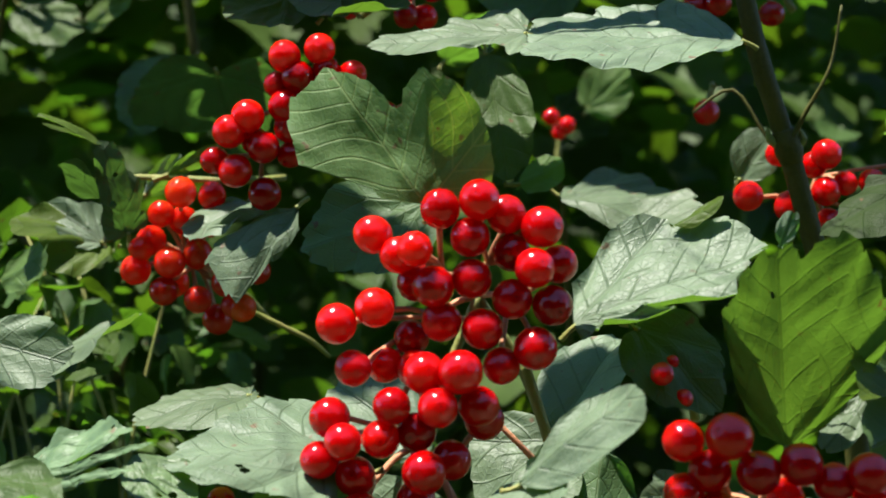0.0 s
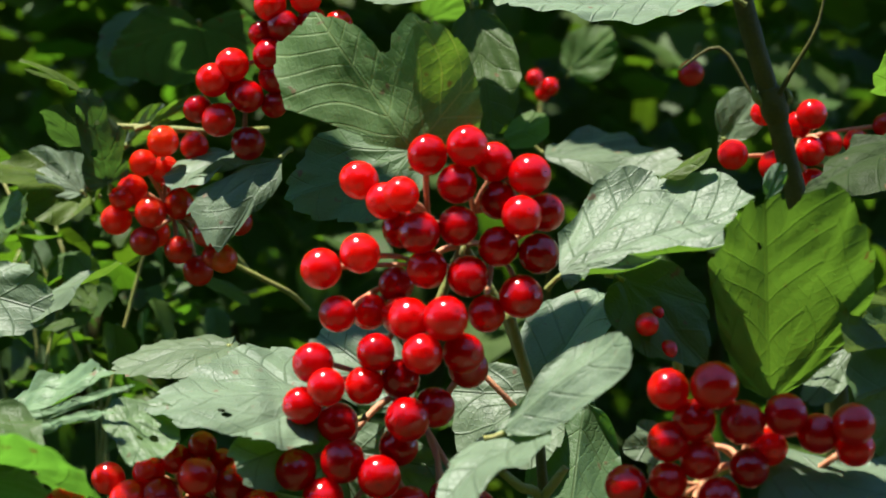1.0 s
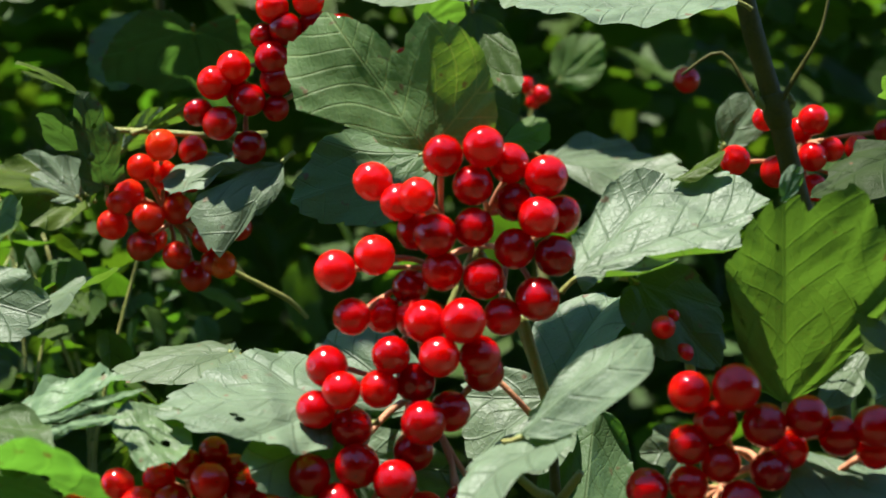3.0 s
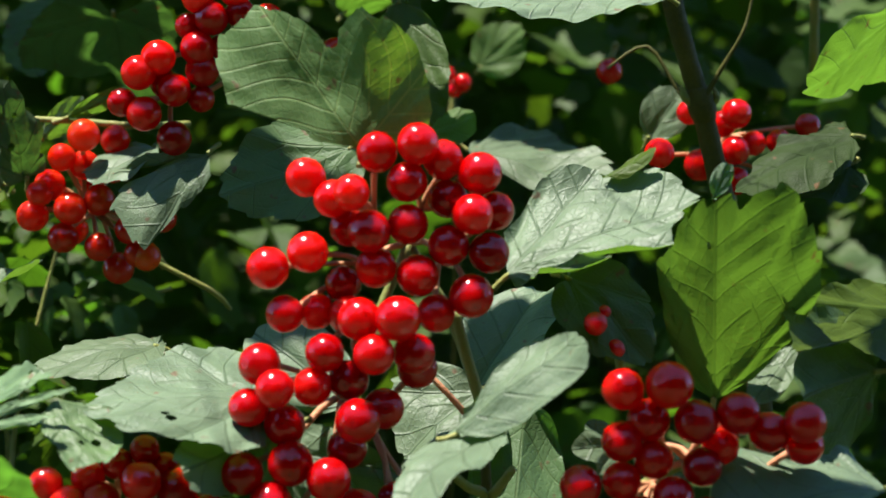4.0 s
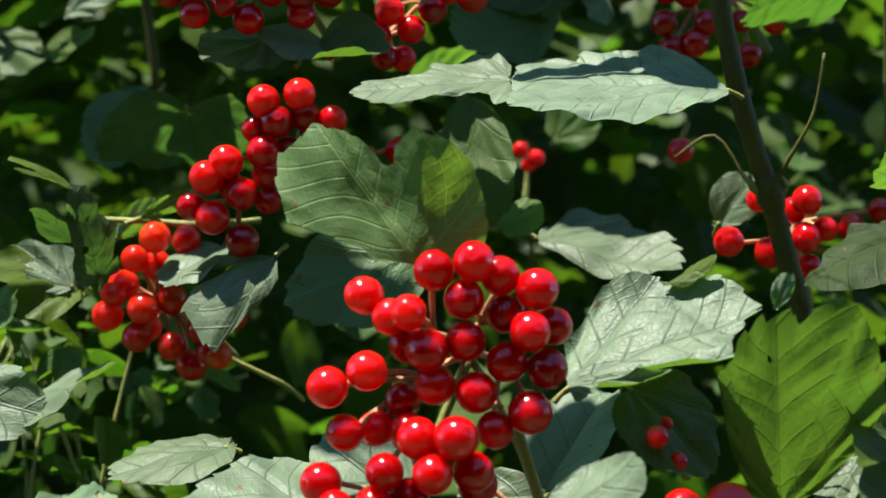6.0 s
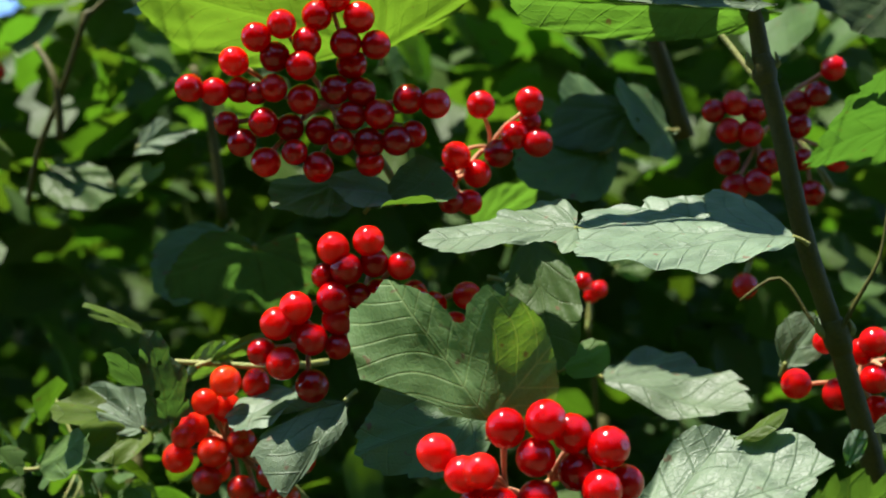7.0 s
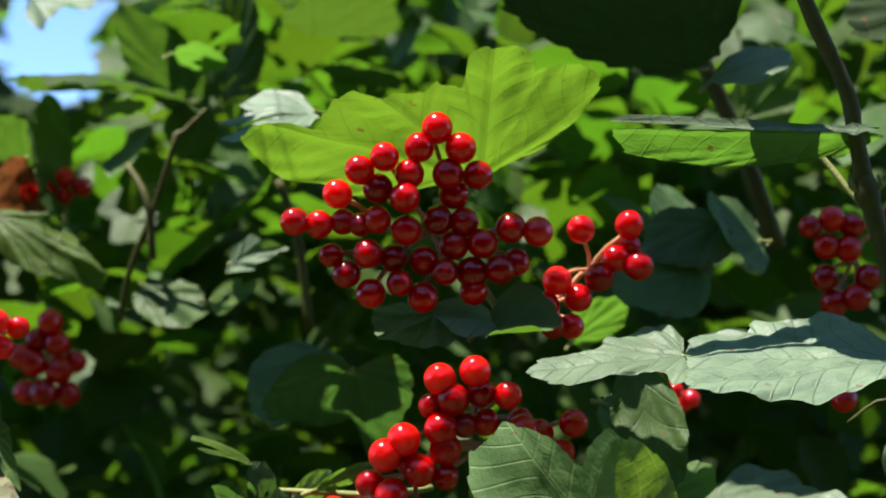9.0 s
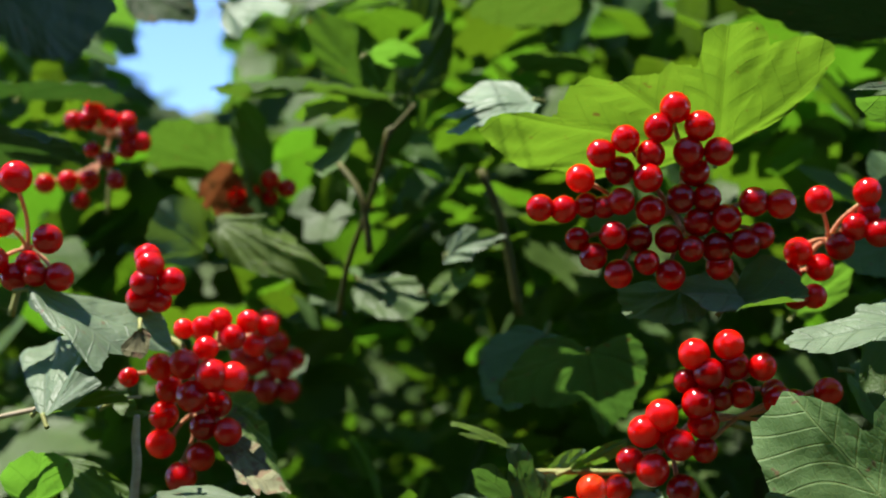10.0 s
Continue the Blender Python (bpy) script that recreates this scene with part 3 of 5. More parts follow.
leaf((-0.0558, 0.4437, 1.4137), (-0.0730, 0.4343, 1.4062), (-0.0632, 0.4537, 1.4150), "grey-green sunlit leaf with toothed edge and deep veins", OVATE, wave=0.04)
leaf((-0.0895, 0.4639, 1.4161), (-0.0748, 0.4531, 1.4281), (-0.0854, 0.4584, 1.4248), "grey-green sunlit leaf with toothed edge and deep veins", OVATE)
leaf((-0.0810, 0.4535, 1.4216), (-0.0622, 0.4429, 1.4297), (-0.0725, 0.4480, 1.4281), "bright yellow-green leaf lit through from behind", OVATE, LEAF_LIGHT)
leaf((0.0795, 0.4088, 1.4550), (0.0231, 0.4131, 1.4601), (0.0525, 0.4320, 1.4679), "grey-green sunlit leaf with toothed edge and deep veins", ((-73, 0.14), (-51, 0.48), (-48, 0.66), (-38, 0.70), (-32, 0.85), (-25, 1.06), (-8, 1.00), (7, 1.01), (15, 0.98), (20, 0.87), (22, 0.79), (30, 0.79), (38, 0.61), (49, 0.59), (67, 0.54), (69, 0.28), (70, 0.13)), None, natural=True, axes=(0, 22, -20), droop=0.02, wave=0.010, teeth=0.025, crumple=0.006, frill=0.008, fine=2.0)
leaf((0.0222, 0.4140, 1.4577), (-0.0200, 0.4100, 1.4553), (0.0073, 0.4300, 1.4656), "grey-green sunlit leaf with toothed edge and deep veins", ((-74, 0.48), (-56, 0.33), (-31, 0.41), (-22, 0.57), (-21, 0.84), (-12, 0.89), (0, 1.00), (14, 0.84), (15, 0.66), (27, 0.55), (55, 0.53), (86, 0.47), (94, 0.36)), None, natural=True, axes=(0, 30), droop=0.02, wave=0.012, teeth=0.04, frill=0.01)
leaf((0.0126, 0.4550, 1.4576), (0.0195, 0.4400, 1.4187), (0.0267, 0.4450, 1.4392), "dark green matt leaf with impressed veins beside the berries", OVATE, LEAF_DEEP, wave=0.03)
leaf((0.0353, 0.4739, 1.4163), (0.0760, 0.4601, 1.4013), (0.0599, 0.4931, 1.4261), "grey-green sunlit leaf with toothed edge and deep veins", ((-18, 0.31), (-18, 0.54), (-6, 0.80), (-0, 1.00), (28, 0.87), (42, 0.73), (52, 0.72), (70, 0.58), (91, 0.30)), natural=True, axes=(-0, 50,), wave=0.04)
leaf((0.0226, 0.4592, 1.4190), (0.0363, 0.4585, 1.4242), (0.0298, 0.4639, 1.4270), "bright yellow-green leaf lit through from behind", OVATE, LEAF_LIGHT)
leaf((0.1403, 0.3933, 1.4526), (0.1147, 0.3876, 1.4266), (0.1140, 0.3708, 1.4376), "bright yellow-green leaf lit through from behind", ((-106, 1.39), (-81, 0.92), (-51, 0.78), (-20, 0.87), (3, 1.01), (21, 1.06), (33, 0.97), (48, 0.66)), LEAF_LIGHT, natural=True, axes=(0,), teeth=0.01)
leaf((-0.0307, 0.4500, 1.5124), (-0.0255, 0.4180, 1.5433), (-0.0983, 0.4360, 1.5250), "large pale green lobed leaf above berries, lit from above", ((-61, 0.12), (-51, 0.48), (-46, 0.78), (-41, 1.01), (-37, 1.07), (-27, 1.04), (-17, 0.88), (-10, 1.01), (-0, 1.00), (10, 0.97), (16, 0.72), (27, 0.82), (34, 0.79), (49, 0.89), (54, 1.05), (61, 1.11), (74, 1.12), (75, 1.31), (77, 1.47), (83, 1.58), (96, 1.33), (99, 1.08)), LEAF_PALE, natural=True, axes=(-42, 2, 50, 76), wave=0.012, droop=0.0, teeth=0.03, fine=2.0, keel=0.06)
leaf((-0.0857, 0.5050, 1.5440), (-0.1149, 0.4900, 1.5373), (-0.1030, 0.5200, 1.5543), "pale curled leaf edge catching the sun", ((-72, 0.27), (-4, 0.94), (2, 1.01), (13, 0.28), (15, 0.80), (23, 0.96), (36, 0.63), (51, 0.88), (72, 0.76), (92, 0.40)), natural=True, axes=(0,), teeth=0.02, wave=0.03)
leaf((0.0811, 0.4260, 1.5187), (0.0053, 0.4120, 1.5202), (0.0419, 0.4240, 1.5110), "drooping leaf seen from below, pale underside", ((-2.0, 0.12), (-0.8, 0.32), (-0.5, 0.53), (-0.2, 0.72), (0.1, 0.87), (0.4, 1.00), (5.5, 0.95), (8.2, 0.83), (11.0, 0.69), (14.3, 0.54), (18.7, 0.37), (25.5, 0.21)), LEAF_LIGHT, natural=True, axes=(0,), droop=0.0, teeth=0.01, wave=0.008, warp=0.25, frill=0.003, fine=2.0, petiole=False)
leaf((0.0787, 0.4205, 1.5199), (0.0046, 0.4095, 1.5213), (0.0409, 0.4165, 1.5229), "pale rolled edge of a drooping leaf", ((-13.3, 0.14), (-5.7, 0.31), (-2.9, 0.52), (-0.8, 0.71), (-0.5, 0.84), (-0.2, 0.93), (0.1, 1.02), (0.4, 1.00), (1.6, 0.95), (1.9, 0.86), (2.3, 0.70), (2.6, 0.51), (2.9, 0.30), (3.2, 0.13)), None, natural=True, axes=(0,), droop=0.0, teeth=0.0, wave=0.0, warp=0.1, frill=0.0, ribs=0.2, fine=2.0, petiole=False)
leaf((0.0446, 0.5250, 1.5594), (-0.0236, 0.5000, 1.5803), (0.0139, 0.4700, 1.5811), "dark shaded leaf underside against sky", ((-35.3, 0.27), (-27.4, 0.45), (-16.6, 0.62), (-8.8, 0.80), (0.5, 1.00), (20.8, 0.96), (47.5, 0.92), (73.1, 0.83), (77.3, 0.57), (83.7, 0.24)), LEAF_SHADE, natural=True, axes=(0, 34), droop=0.0, wave=0.015, holes=2, teeth=0.05)
leaf((0.0429, 0.4919, 1.5481), (0.0665, 0.4822, 1.5577), (0.0532, 0.4726, 1.5453), "pale grey-green leaf behind the stem", OVATE)
leaf((0.1306, 0.4605, 1.4943), (0.0928, 0.4568, 1.4877), (0.1124, 0.4821, 1.4826), "bright yellow-green leaf lit through from behind", ((-62, 1.11), (-56, 1.14), (-43, 1.07), (-25, 0.95), (-5, 0.91), (-1, 0.99), (22, 0.90), (48, 0.74), (84, 0.80)), LEAF_MID, natural=True, axes=(0, -43,), wave=0.02, teeth=0.06)
leaf((-0.0907, 0.4460, 1.4041), (-0.0947, 0.4360, 1.4300), (-0.0855, 0.4480, 1.4165), "insect-eaten light green leaf with ragged edge", ((-87, 0.24), (-34, 0.37), (-20, 0.56), (-12, 0.79), (-4, 1.01), (5, 0.99), (12, 0.84), (16, 0.67), (33, 0.54), (45, 0.30), (78, 0.27)), LEAF_UNDER, natural=True, axes=(0,), holes=3, wave=0.02, teeth=0.06, crumple=0.03)
leaf((-0.0985, 0.4460, 1.4152), (-0.1078, 0.4400, 1.4256), (-0.1043, 0.4500, 1.4150), "insect-eaten light green leaf with ragged edge", ((-47, 1.18), (-42, 0.41), (-25, 1.03), (0, 1.00), (36, 0.76), (74, 0.58)), LEAF_UNDER, natural=True, axes=(0,), wave=0.02, teeth=0.05, crumple=0.03)
leaf((-0.0968, 0.4380, 1.4301), (-0.1128, 0.4320, 1.4390), (-0.1057, 0.4420, 1.4390), "curled strip of an insect-eaten light green leaf", ((-30, 0.29), (-15, 0.95), (-11, 0.61), (-6, 1.00), (9, 0.97), (16, 0.65), (34, 0.38)), LEAF_LIGHT, natural=True, axes=(0,), wave=0.03, teeth=0.03, petiole=False)
leaf((-0.1213, 0.4400, 1.3664), (-0.0832, 0.4300, 1.3750), (-0.1043, 0.4500, 1.3722), "grey-green sunlit leaf with toothed edge and deep veins", OVATE, wave=0.05)
leaf((-0.1296, 0.4300, 1.3750), (-0.1035, 0.4200, 1.3694), (-0.1112, 0.4200, 1.3602), "grey-green sunlit leaf with toothed edge and deep veins", OVATE, wave=0.05)
leaf((-0.0740, 0.5056, 1.4577), (-0.0713, 0.5416, 1.4331), (-0.0555, 0.5130, 1.4532), "half shaded green leaf lit through on one side", ((-136, 0.22), (-109, 0.44), (-89, 0.59), (-58, 0.85), (-44, 0.74), (-22, 0.70), (-7, 0.63), (0, 0.98), (13, 0.83), (32, 0.61), (62, 0.47), (107, 0.33)), LEAF_UNDER, natural=True, axes=(0, 61, -76,), wave=0.02, teeth=0.06)
leaf((-0.2346, 0.4240, 1.4845), (-0.1942, 0.4360, 1.4689), (-0.2107, 0.4020, 1.4613), "grey-green sunlit leaf with toothed edge and deep veins", ((-73.6, 0.15), (-29.9, 0.32), (-29.6, 0.45), (-29.3, 0.59), (-27.7, 0.89), (-10.7, 0.94), (0.0, 1.00), (10.6, 0.84), (28.5, 0.74), (47.5, 0.87), (48.3, 0.67), (52.9, 0.48), (59.1, 0.24), (73.2, 0.12)), LEAF, natural=True, axes=(0, 20,), wave=0.03, teeth=0.03)
leaf((-0.2242, 0.4040, 1.4474), (-0.2366, 0.4400, 1.4766), (-0.2128, 0.4150, 1.4617), "grey-green sunlit leaf with toothed edge and deep veins", ((-16.8, 0.22), (-15.3, 0.58), (-14.3, 0.91), (-7.9, 1.02), (0.0, 1.02), (9.1, 0.92), (21.7, 0.70), (46.2, 0.44), (50.2, 0.31), (81.2, 0.38), (88.5, 0.13)), LEAF, natural=True, axes=(0, 30,), wave=0.03, fold=0.05, teeth=0.03)
leaf((-0.2201, 0.5903, 1.5220), (-0.1742, 0.5772, 1.4972), (-0.1950, 0.5752, 1.4963), "bright yellow-green leaf lit through from behind", TRI, LEAF_LIGHT, wave=0.05)
leaf((-0.1895, 0.4640, 1.4522), (-0.1667, 0.4550, 1.4256), (-0.1862, 0.4500, 1.4332), "withered grey-green leaf hanging behind berries", ((-45.1, 0.18), (-44.8, 0.31), (-23.9, 0.41), (-9.0, 0.66), (-4.8, 0.80), (-0.0, 1.00), (8.1, 0.85), (13.2, 0.66), (23.1, 0.40), (42.1, 0.20)), LEAF_OLD, natural=True, wave=0.04, fold=0.2, crumple=0.04, teeth=0.03)
leaf((-0.1874, 0.4600, 1.4416), (-0.1597, 0.4400, 1.4260), (-0.1763, 0.4300, 1.4269), "withered brown leaf curled under a green one", ((-142.6, 0.17), (-13.2, 0.21), (6.4, 0.65), (6.7, 0.88), (7.0, 0.94), (7.3, 1.09), (15.6, 1.00), (23.1, 1.05), (29.2, 0.92), (35.2, 0.59), (48.4, 0.24)), LEAF_DRY, natural=True, wave=0.06, crumple=0.05, teeth=0.05)
leaf((-0.1996, 0.4180, 1.4703), (-0.2000, 0.4140, 1.4621), (-0.2040, 0.4140, 1.4659), "withered scrap of a brown leaf", ((-117.8, 0.13), (-48.6, 0.46), (-10.0, 0.99), (2.8, 0.93), (19.6, 0.97), (39.1, 0.78), (45.7, 0.28)), LEAF_DRY, natural=True, wave=0.06, crumple=0.04, teeth=0.05)
leaf((-0.2315, 0.4240, 1.4496), (-0.2073, 0.4260, 1.4517), (-0.2160, 0.4200, 1.4458), "narrow yellow-green leaf lit through from behind", ((-23.0, 0.10), (-20.0, 0.45), (-19.7, 0.66), (-11.2, 0.92), (0.0, 1.00), (2.6, 0.58), (15.1, 0.18)), LEAF_PALE, natural=True, wave=0.03, teeth=0.02)
leaf((-0.2166, 0.4400, 1.4497), (-0.2026, 0.4380, 1.4488), (-0.2094, 0.4360, 1.4459), "yellow-green leaf scrap under berries", ((-137.4, 0.00), (4.5, 0.60), (4.8, 0.84), (5.1, 1.05), (20.8, 0.87), (31.0, 0.51)), LEAF_LIGHT, natural=True, wave=0.03, teeth=0.02)
# undersides against the sky, their shade painted in by the near-black green
leaf((-0.2956, 0.5530, 1.6166), (-0.2437, 0.5318, 1.5784), (-0.2214, 0.5129, 1.5887), "dark shaded leaf underside against sky", ((-80, 0.27), (-46, 0.31), (-42, 0.41), (-25, 0.55), (-8, 0.77), (-1, 0.98), (5, 1.07), (13, 1.18), (18, 1.32), (23, 1.24), (29, 0.86), (39, 0.34)), LEAF_SHADE, natural=True, axes=(0, 18,), wave=0.02, holes=3, teeth=0.03)
leaf((-0.3131, 0.5571, 1.5564), (-0.2604, 0.5426, 1.5541), (-0.2679, 0.5011, 1.5567), "dark shaded leaf underside against sky", ((-124, 1.06), (-113, 1.26), (-94, 1.08), (-50, 0.81), (-0, 1.02), (18, 1.24), (29, 1.38), (36, 1.34), (44, 1.13)), LEAF_SHADE, natural=True, axes=(-0,), teeth=0.03)
leaf((-0.3076, 0.6155, 1.5849), (-0.2649, 0.5995, 1.5866), (-0.2673, 0.5590, 1.5852), "dark shaded leaf underside against sky", BROAD, LEAF_SHADE)
leaf((-0.2966, 0.7500, 1.6663), (-0.2645, 0.7448, 1.6501), (-0.2754, 0.7347, 1.6384), "dark shaded leaf underside against sky", BROAD, LEAF_SHADE)
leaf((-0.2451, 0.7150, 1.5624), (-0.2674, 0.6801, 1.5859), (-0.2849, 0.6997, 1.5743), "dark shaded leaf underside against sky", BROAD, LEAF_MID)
cluster((0.0081, 0.3541, 1.3892), (0.0257, 0.3571, 1.3525), "large hanging cluster of glossy ripe red berries",
        [(-23.0, -16.6, -2.0, 8.8), (-31.4, -16.4, -5.5, 9.1), (-27.7, -16.8, -15.2, 8.2), (-15.1, -9.7, -8.9, 8.0), (-8.4, -15.8, -5.1, 8.9), (-21.0, -10.1, -15.0, 8.1), (0.5, -17.1, -6.6, 9.1)],
        [(4.7, -16.2, -14.7, 8.2), (12.0, -18.4, -10.8, 9.6), (15.8, -17.4, -1.5, 8.9), (7.0, -17.2, -0.1, 8.9), (17.3, -14.3, 7.5, 8.5), (11.7, -20.4, 6.7, 8.8)],
        [(13.5, -17.2, 15.6, 9.2), (7.0, -13.8, 10.0, 8.5), (5.8, -14.4, 18.4, 8.7), (-0.2, -19.4, 21.5, 9.0), (-2.2, -16.9, 13.4, 8.8), (-1.8, -16.9, 4.3, 8.8)],
        [(-8.7, -16.7, 19.6, 8.8), (-14.2, -21.1, 10.8, 7.8), (-23.6, -11.4, 14.0, 8.5), (-17.9, -14.5, 9.5, 8.2), (-10.2, -19.2, 2.7, 9.2), (-14.1, -11.0, 3.4, 8.6)])
cluster((-0.0064, 0.3541, 1.3549), (0.0081, 0.3541, 1.3892), "lower part of a hanging cluster of glossy ripe red berries",
        [(-20.5, -17.7, -0.8, 8.3), (-12.8, -15.9, -4.7, 8.9), (-21.6, -19.1, -14.6, 9.1), (-11.5, -19.9, -12.4, 9.7), (-15.5, -20.4, -20.5, 9.0), (-16.9, -14.3, -26.9, 8.5)],
        [(-15.4, -20.9, -31.0, 8.3), (-7.3, -19.1, -29.0, 9.1), (-3.5, -23.2, -15.2, 9.4), (0.5, -17.1, -9.5, 8.7), (3.1, -19.8, -32.5, 9.1), (3.0, -19.7, -22.6, 9.8)],
        [(11.9, -20.8, -26.9, 9.1), (10.8, -17.3, -20.1, 7.2), (18.0, -17.0, -22.9, 8.2), (2.3, -23.4, -2.8, 9.6), (8.2, -17.2, -0.9, 8.9), (15.5, -14.7, 7.4, 8.8)],
        [(14.1, -21.9, 11.3, 8.8), (10.1, -26.6, 19.0, 9.5), (5.3, -25.8, 11.4, 8.7), (2.4, -22.1, 18.5, 9.2), (0.6, -17.4, 5.2, 8.7)],
        [(0.5, -13.8, 18.7, 8.7), (-4.7, -20.8, 11.2, 8.3), (-7.1, -19.2, 3.9, 8.4), (-18.3, -16.9, 8.3, 9.1), (-15.1, -23.0, 3.8, 8.2)])
cluster((-0.0557, 0.3515, 1.3295), (-0.0261, 0.3547, 1.3293), "shaded cluster of dark red berries under leaves",
        [(-16.0, -41.2, -2.4, 7.6), (-6.8, -15.9, -1.7, 9.0), (-5.8, -14.2, -6.8, 8.3), (10.2, -15.2, -5.9, 9.1), (15.9, -13.2, -6.2, 7.2), (12.9, -14.0, 0.5, 8.4)],
        [(20.5, -19.2, 2.5, 9.2), (6.5, -16.6, 0.9, 9.0), (14.0, -13.9, 7.1, 9.1), (14.5, -12.7, 9.3, 6.0), (11.3, -11.2, 11.5, 6.0)],
        [(6.8, -18.2, 9.4, 8.5), (7.1, -13.3, 15.4, 6.2), (1.4, -13.0, 12.3, 6.7), (-1.8, -14.8, 4.1, 9.0), (-4.7, -11.5, 9.0, 7.2)],
        [(-13.6, -11.0, 7.6, 7.2), (-8.1, -15.6, 3.6, 9.0), (-17.6, -34.9, 5.3, 8.9), (-11.2, -41.3, 2.6, 8.1), (-22.6, -40.7, 1.0, 7.6)])
cluster((0.0674, 0.3318, 1.3435), (0.0452, 0.3475, 1.3237), "shaded cluster of dark red berries under a leaf",
        [(-26.6, -15.5, -2.6, 8.6), (-17.5, -13.0, -2.0, 8.0), (-22.1, -15.9, -10.6, 8.6), (-7.6, -16.7, -4.7, 8.6), (-13.4, -14.0, -8.9, 8.2), (-12.9, -14.8, -16.1, 8.2)],
        [(-2.9, -13.0, -14.9, 8.2), (-0.1, -15.5, -9.2, 8.7), (6.8, -16.6, -14.2, 8.9), (16.5, -16.0, -14.5, 8.2), (24.7, -16.5, -14.1, 8.2), (20.6, -14.6, 5.6, 7.8)],
        [(18.8, -19.7, 11.1, 8.6), (12.6, -15.8, 8.6, 8.4), (3.4, -12.3, 5.2, 7.8), (5.6, -17.1, 12.6, 8.8), (-3.0, -16.6, 10.8, 9.1), (-9.4, -19.0, 18.5, 9.7)],
        [(-1.2, -15.1, 1.3, 8.2), (-18.2, -15.5, 17.2, 8.6), (-12.5, -14.2, 10.8, 8.9), (-17.9, -14.0, 6.3, 8.4), (-11.0, -13.3, 2.5, 8.2)])
cluster((0.0529, 0.3520, 1.3679), (0.0591, 0.3620, 1.3604), "few red berries half hidden behind leaves",
        [(-4.7, -12.0, 4.6, 5.2), (0.5, -9.0, -1.1, 4.3), (-1.5, -6.0, 6.9, 3.0)])
cluster((0.1090, 0.4558, 1.4171), (0.1174, 0.4649, 1.3927), "small spread cluster of orange-red berries behind a dark stem",
        [(-21.1, -10.8, -1.8, 8.8), (-8.7, -9.8, -4.8, 9.4), (2.6, -8.8, -9.2, 7.9), (1.1, -12.1, -0.5, 8.5), (22.1, -10.6, -10.1, 6.3), (14.4, -11.1, 2.4, 7.5)],
        [(6.9, -10.6, 1.8, 7.2), (22.7, -11.4, 7.3, 7.2), (1.2, -11.8, 10.1, 8.8), (-1.6, -8.1, 7.3, 7.9), (-12.5, -11.0, 10.2, 7.2)])
cluster((-0.0428, 0.4412, 1.4341), (-0.0172, 0.4564, 1.4245), "cluster of glossy red berries on thin pink stalks",
        [(-16.0, -16.6, -1.8, 9.3), (-9.5, -11.7, -4.0, 7.8), (-20.5, -13.1, -9.5, 7.8), (-14.4, -16.0, -12.6, 9.3), (-6.6, -16.4, -6.1, 9.0), (-6.5, -13.9, -18.8, 9.3)],
        [(0.5, -13.4, -8.0, 7.2), (0.6, -15.0, -0.5, 9.0), (32.9, -6.9, -1.7, 6.9), (26.6, -9.2, 3.4, 7.9), (36.1, -9.4, 6.1, 7.9), (21.8, -13.7, 4.4, 8.7)],
        [(21.4, -5.9, 7.0, 7.3), (11.6, -12.5, 6.8, 7.8), (17.9, -16.0, 14.0, 7.8), (5.9, -14.2, 6.0, 7.2), (10.5, -16.0, 14.9, 8.1), (9.0, -18.0, 20.7, 8.7)],
        [(3.0, -17.6, 13.1, 9.0), (-0.6, -17.8, 18.7, 9.0), (-0.6, -17.1, 5.1, 9.3), (-3.3, -13.9, 11.4, 7.2), (-10.8, -16.9, 2.4, 9.3)])
cluster((-0.0757, 0.4560, 1.3968), (-0.0546, 0.4750, 1.3793), "orange-red berry cluster in dappled light",
        [(-14.1, -4.5, -2.9, 8.9), (4.7, -8.6, 1.7, 8.8), (9.8, -4.4, -17.3, 8.9), (8.6, -7.0, 18.6, 8.2), (1.7, -0.2, 8.3, 8.3), (7.7, -4.4, 10.8, 8.3), (16.0, -13.3, -12.9, 7.8)],
        [(-3.0, -11.2, -0.7, 9.1), (-5.1, -8.8, -8.9, 8.5), (18.2, -13.9, -13.6, 8.1), (0.4, -7.5, 11.5, 8.5), (-3.6, 1.7, -6.7, 8.4), (22.5, -13.9, -3.1, 7.8)],
        [(-9.5, -4.4, 5.8, 8.9), (5.0, -10.5, -11.3, 8.1), (1.0, -16.0, 19.4, 9.0), (-5.5, -10.8, 13.4, 7.8), (14.1, -17.4, -6.3, 8.3), (-11.8, -7.8, 3.3, 7.2)], kind=UNRIPE_MESH)
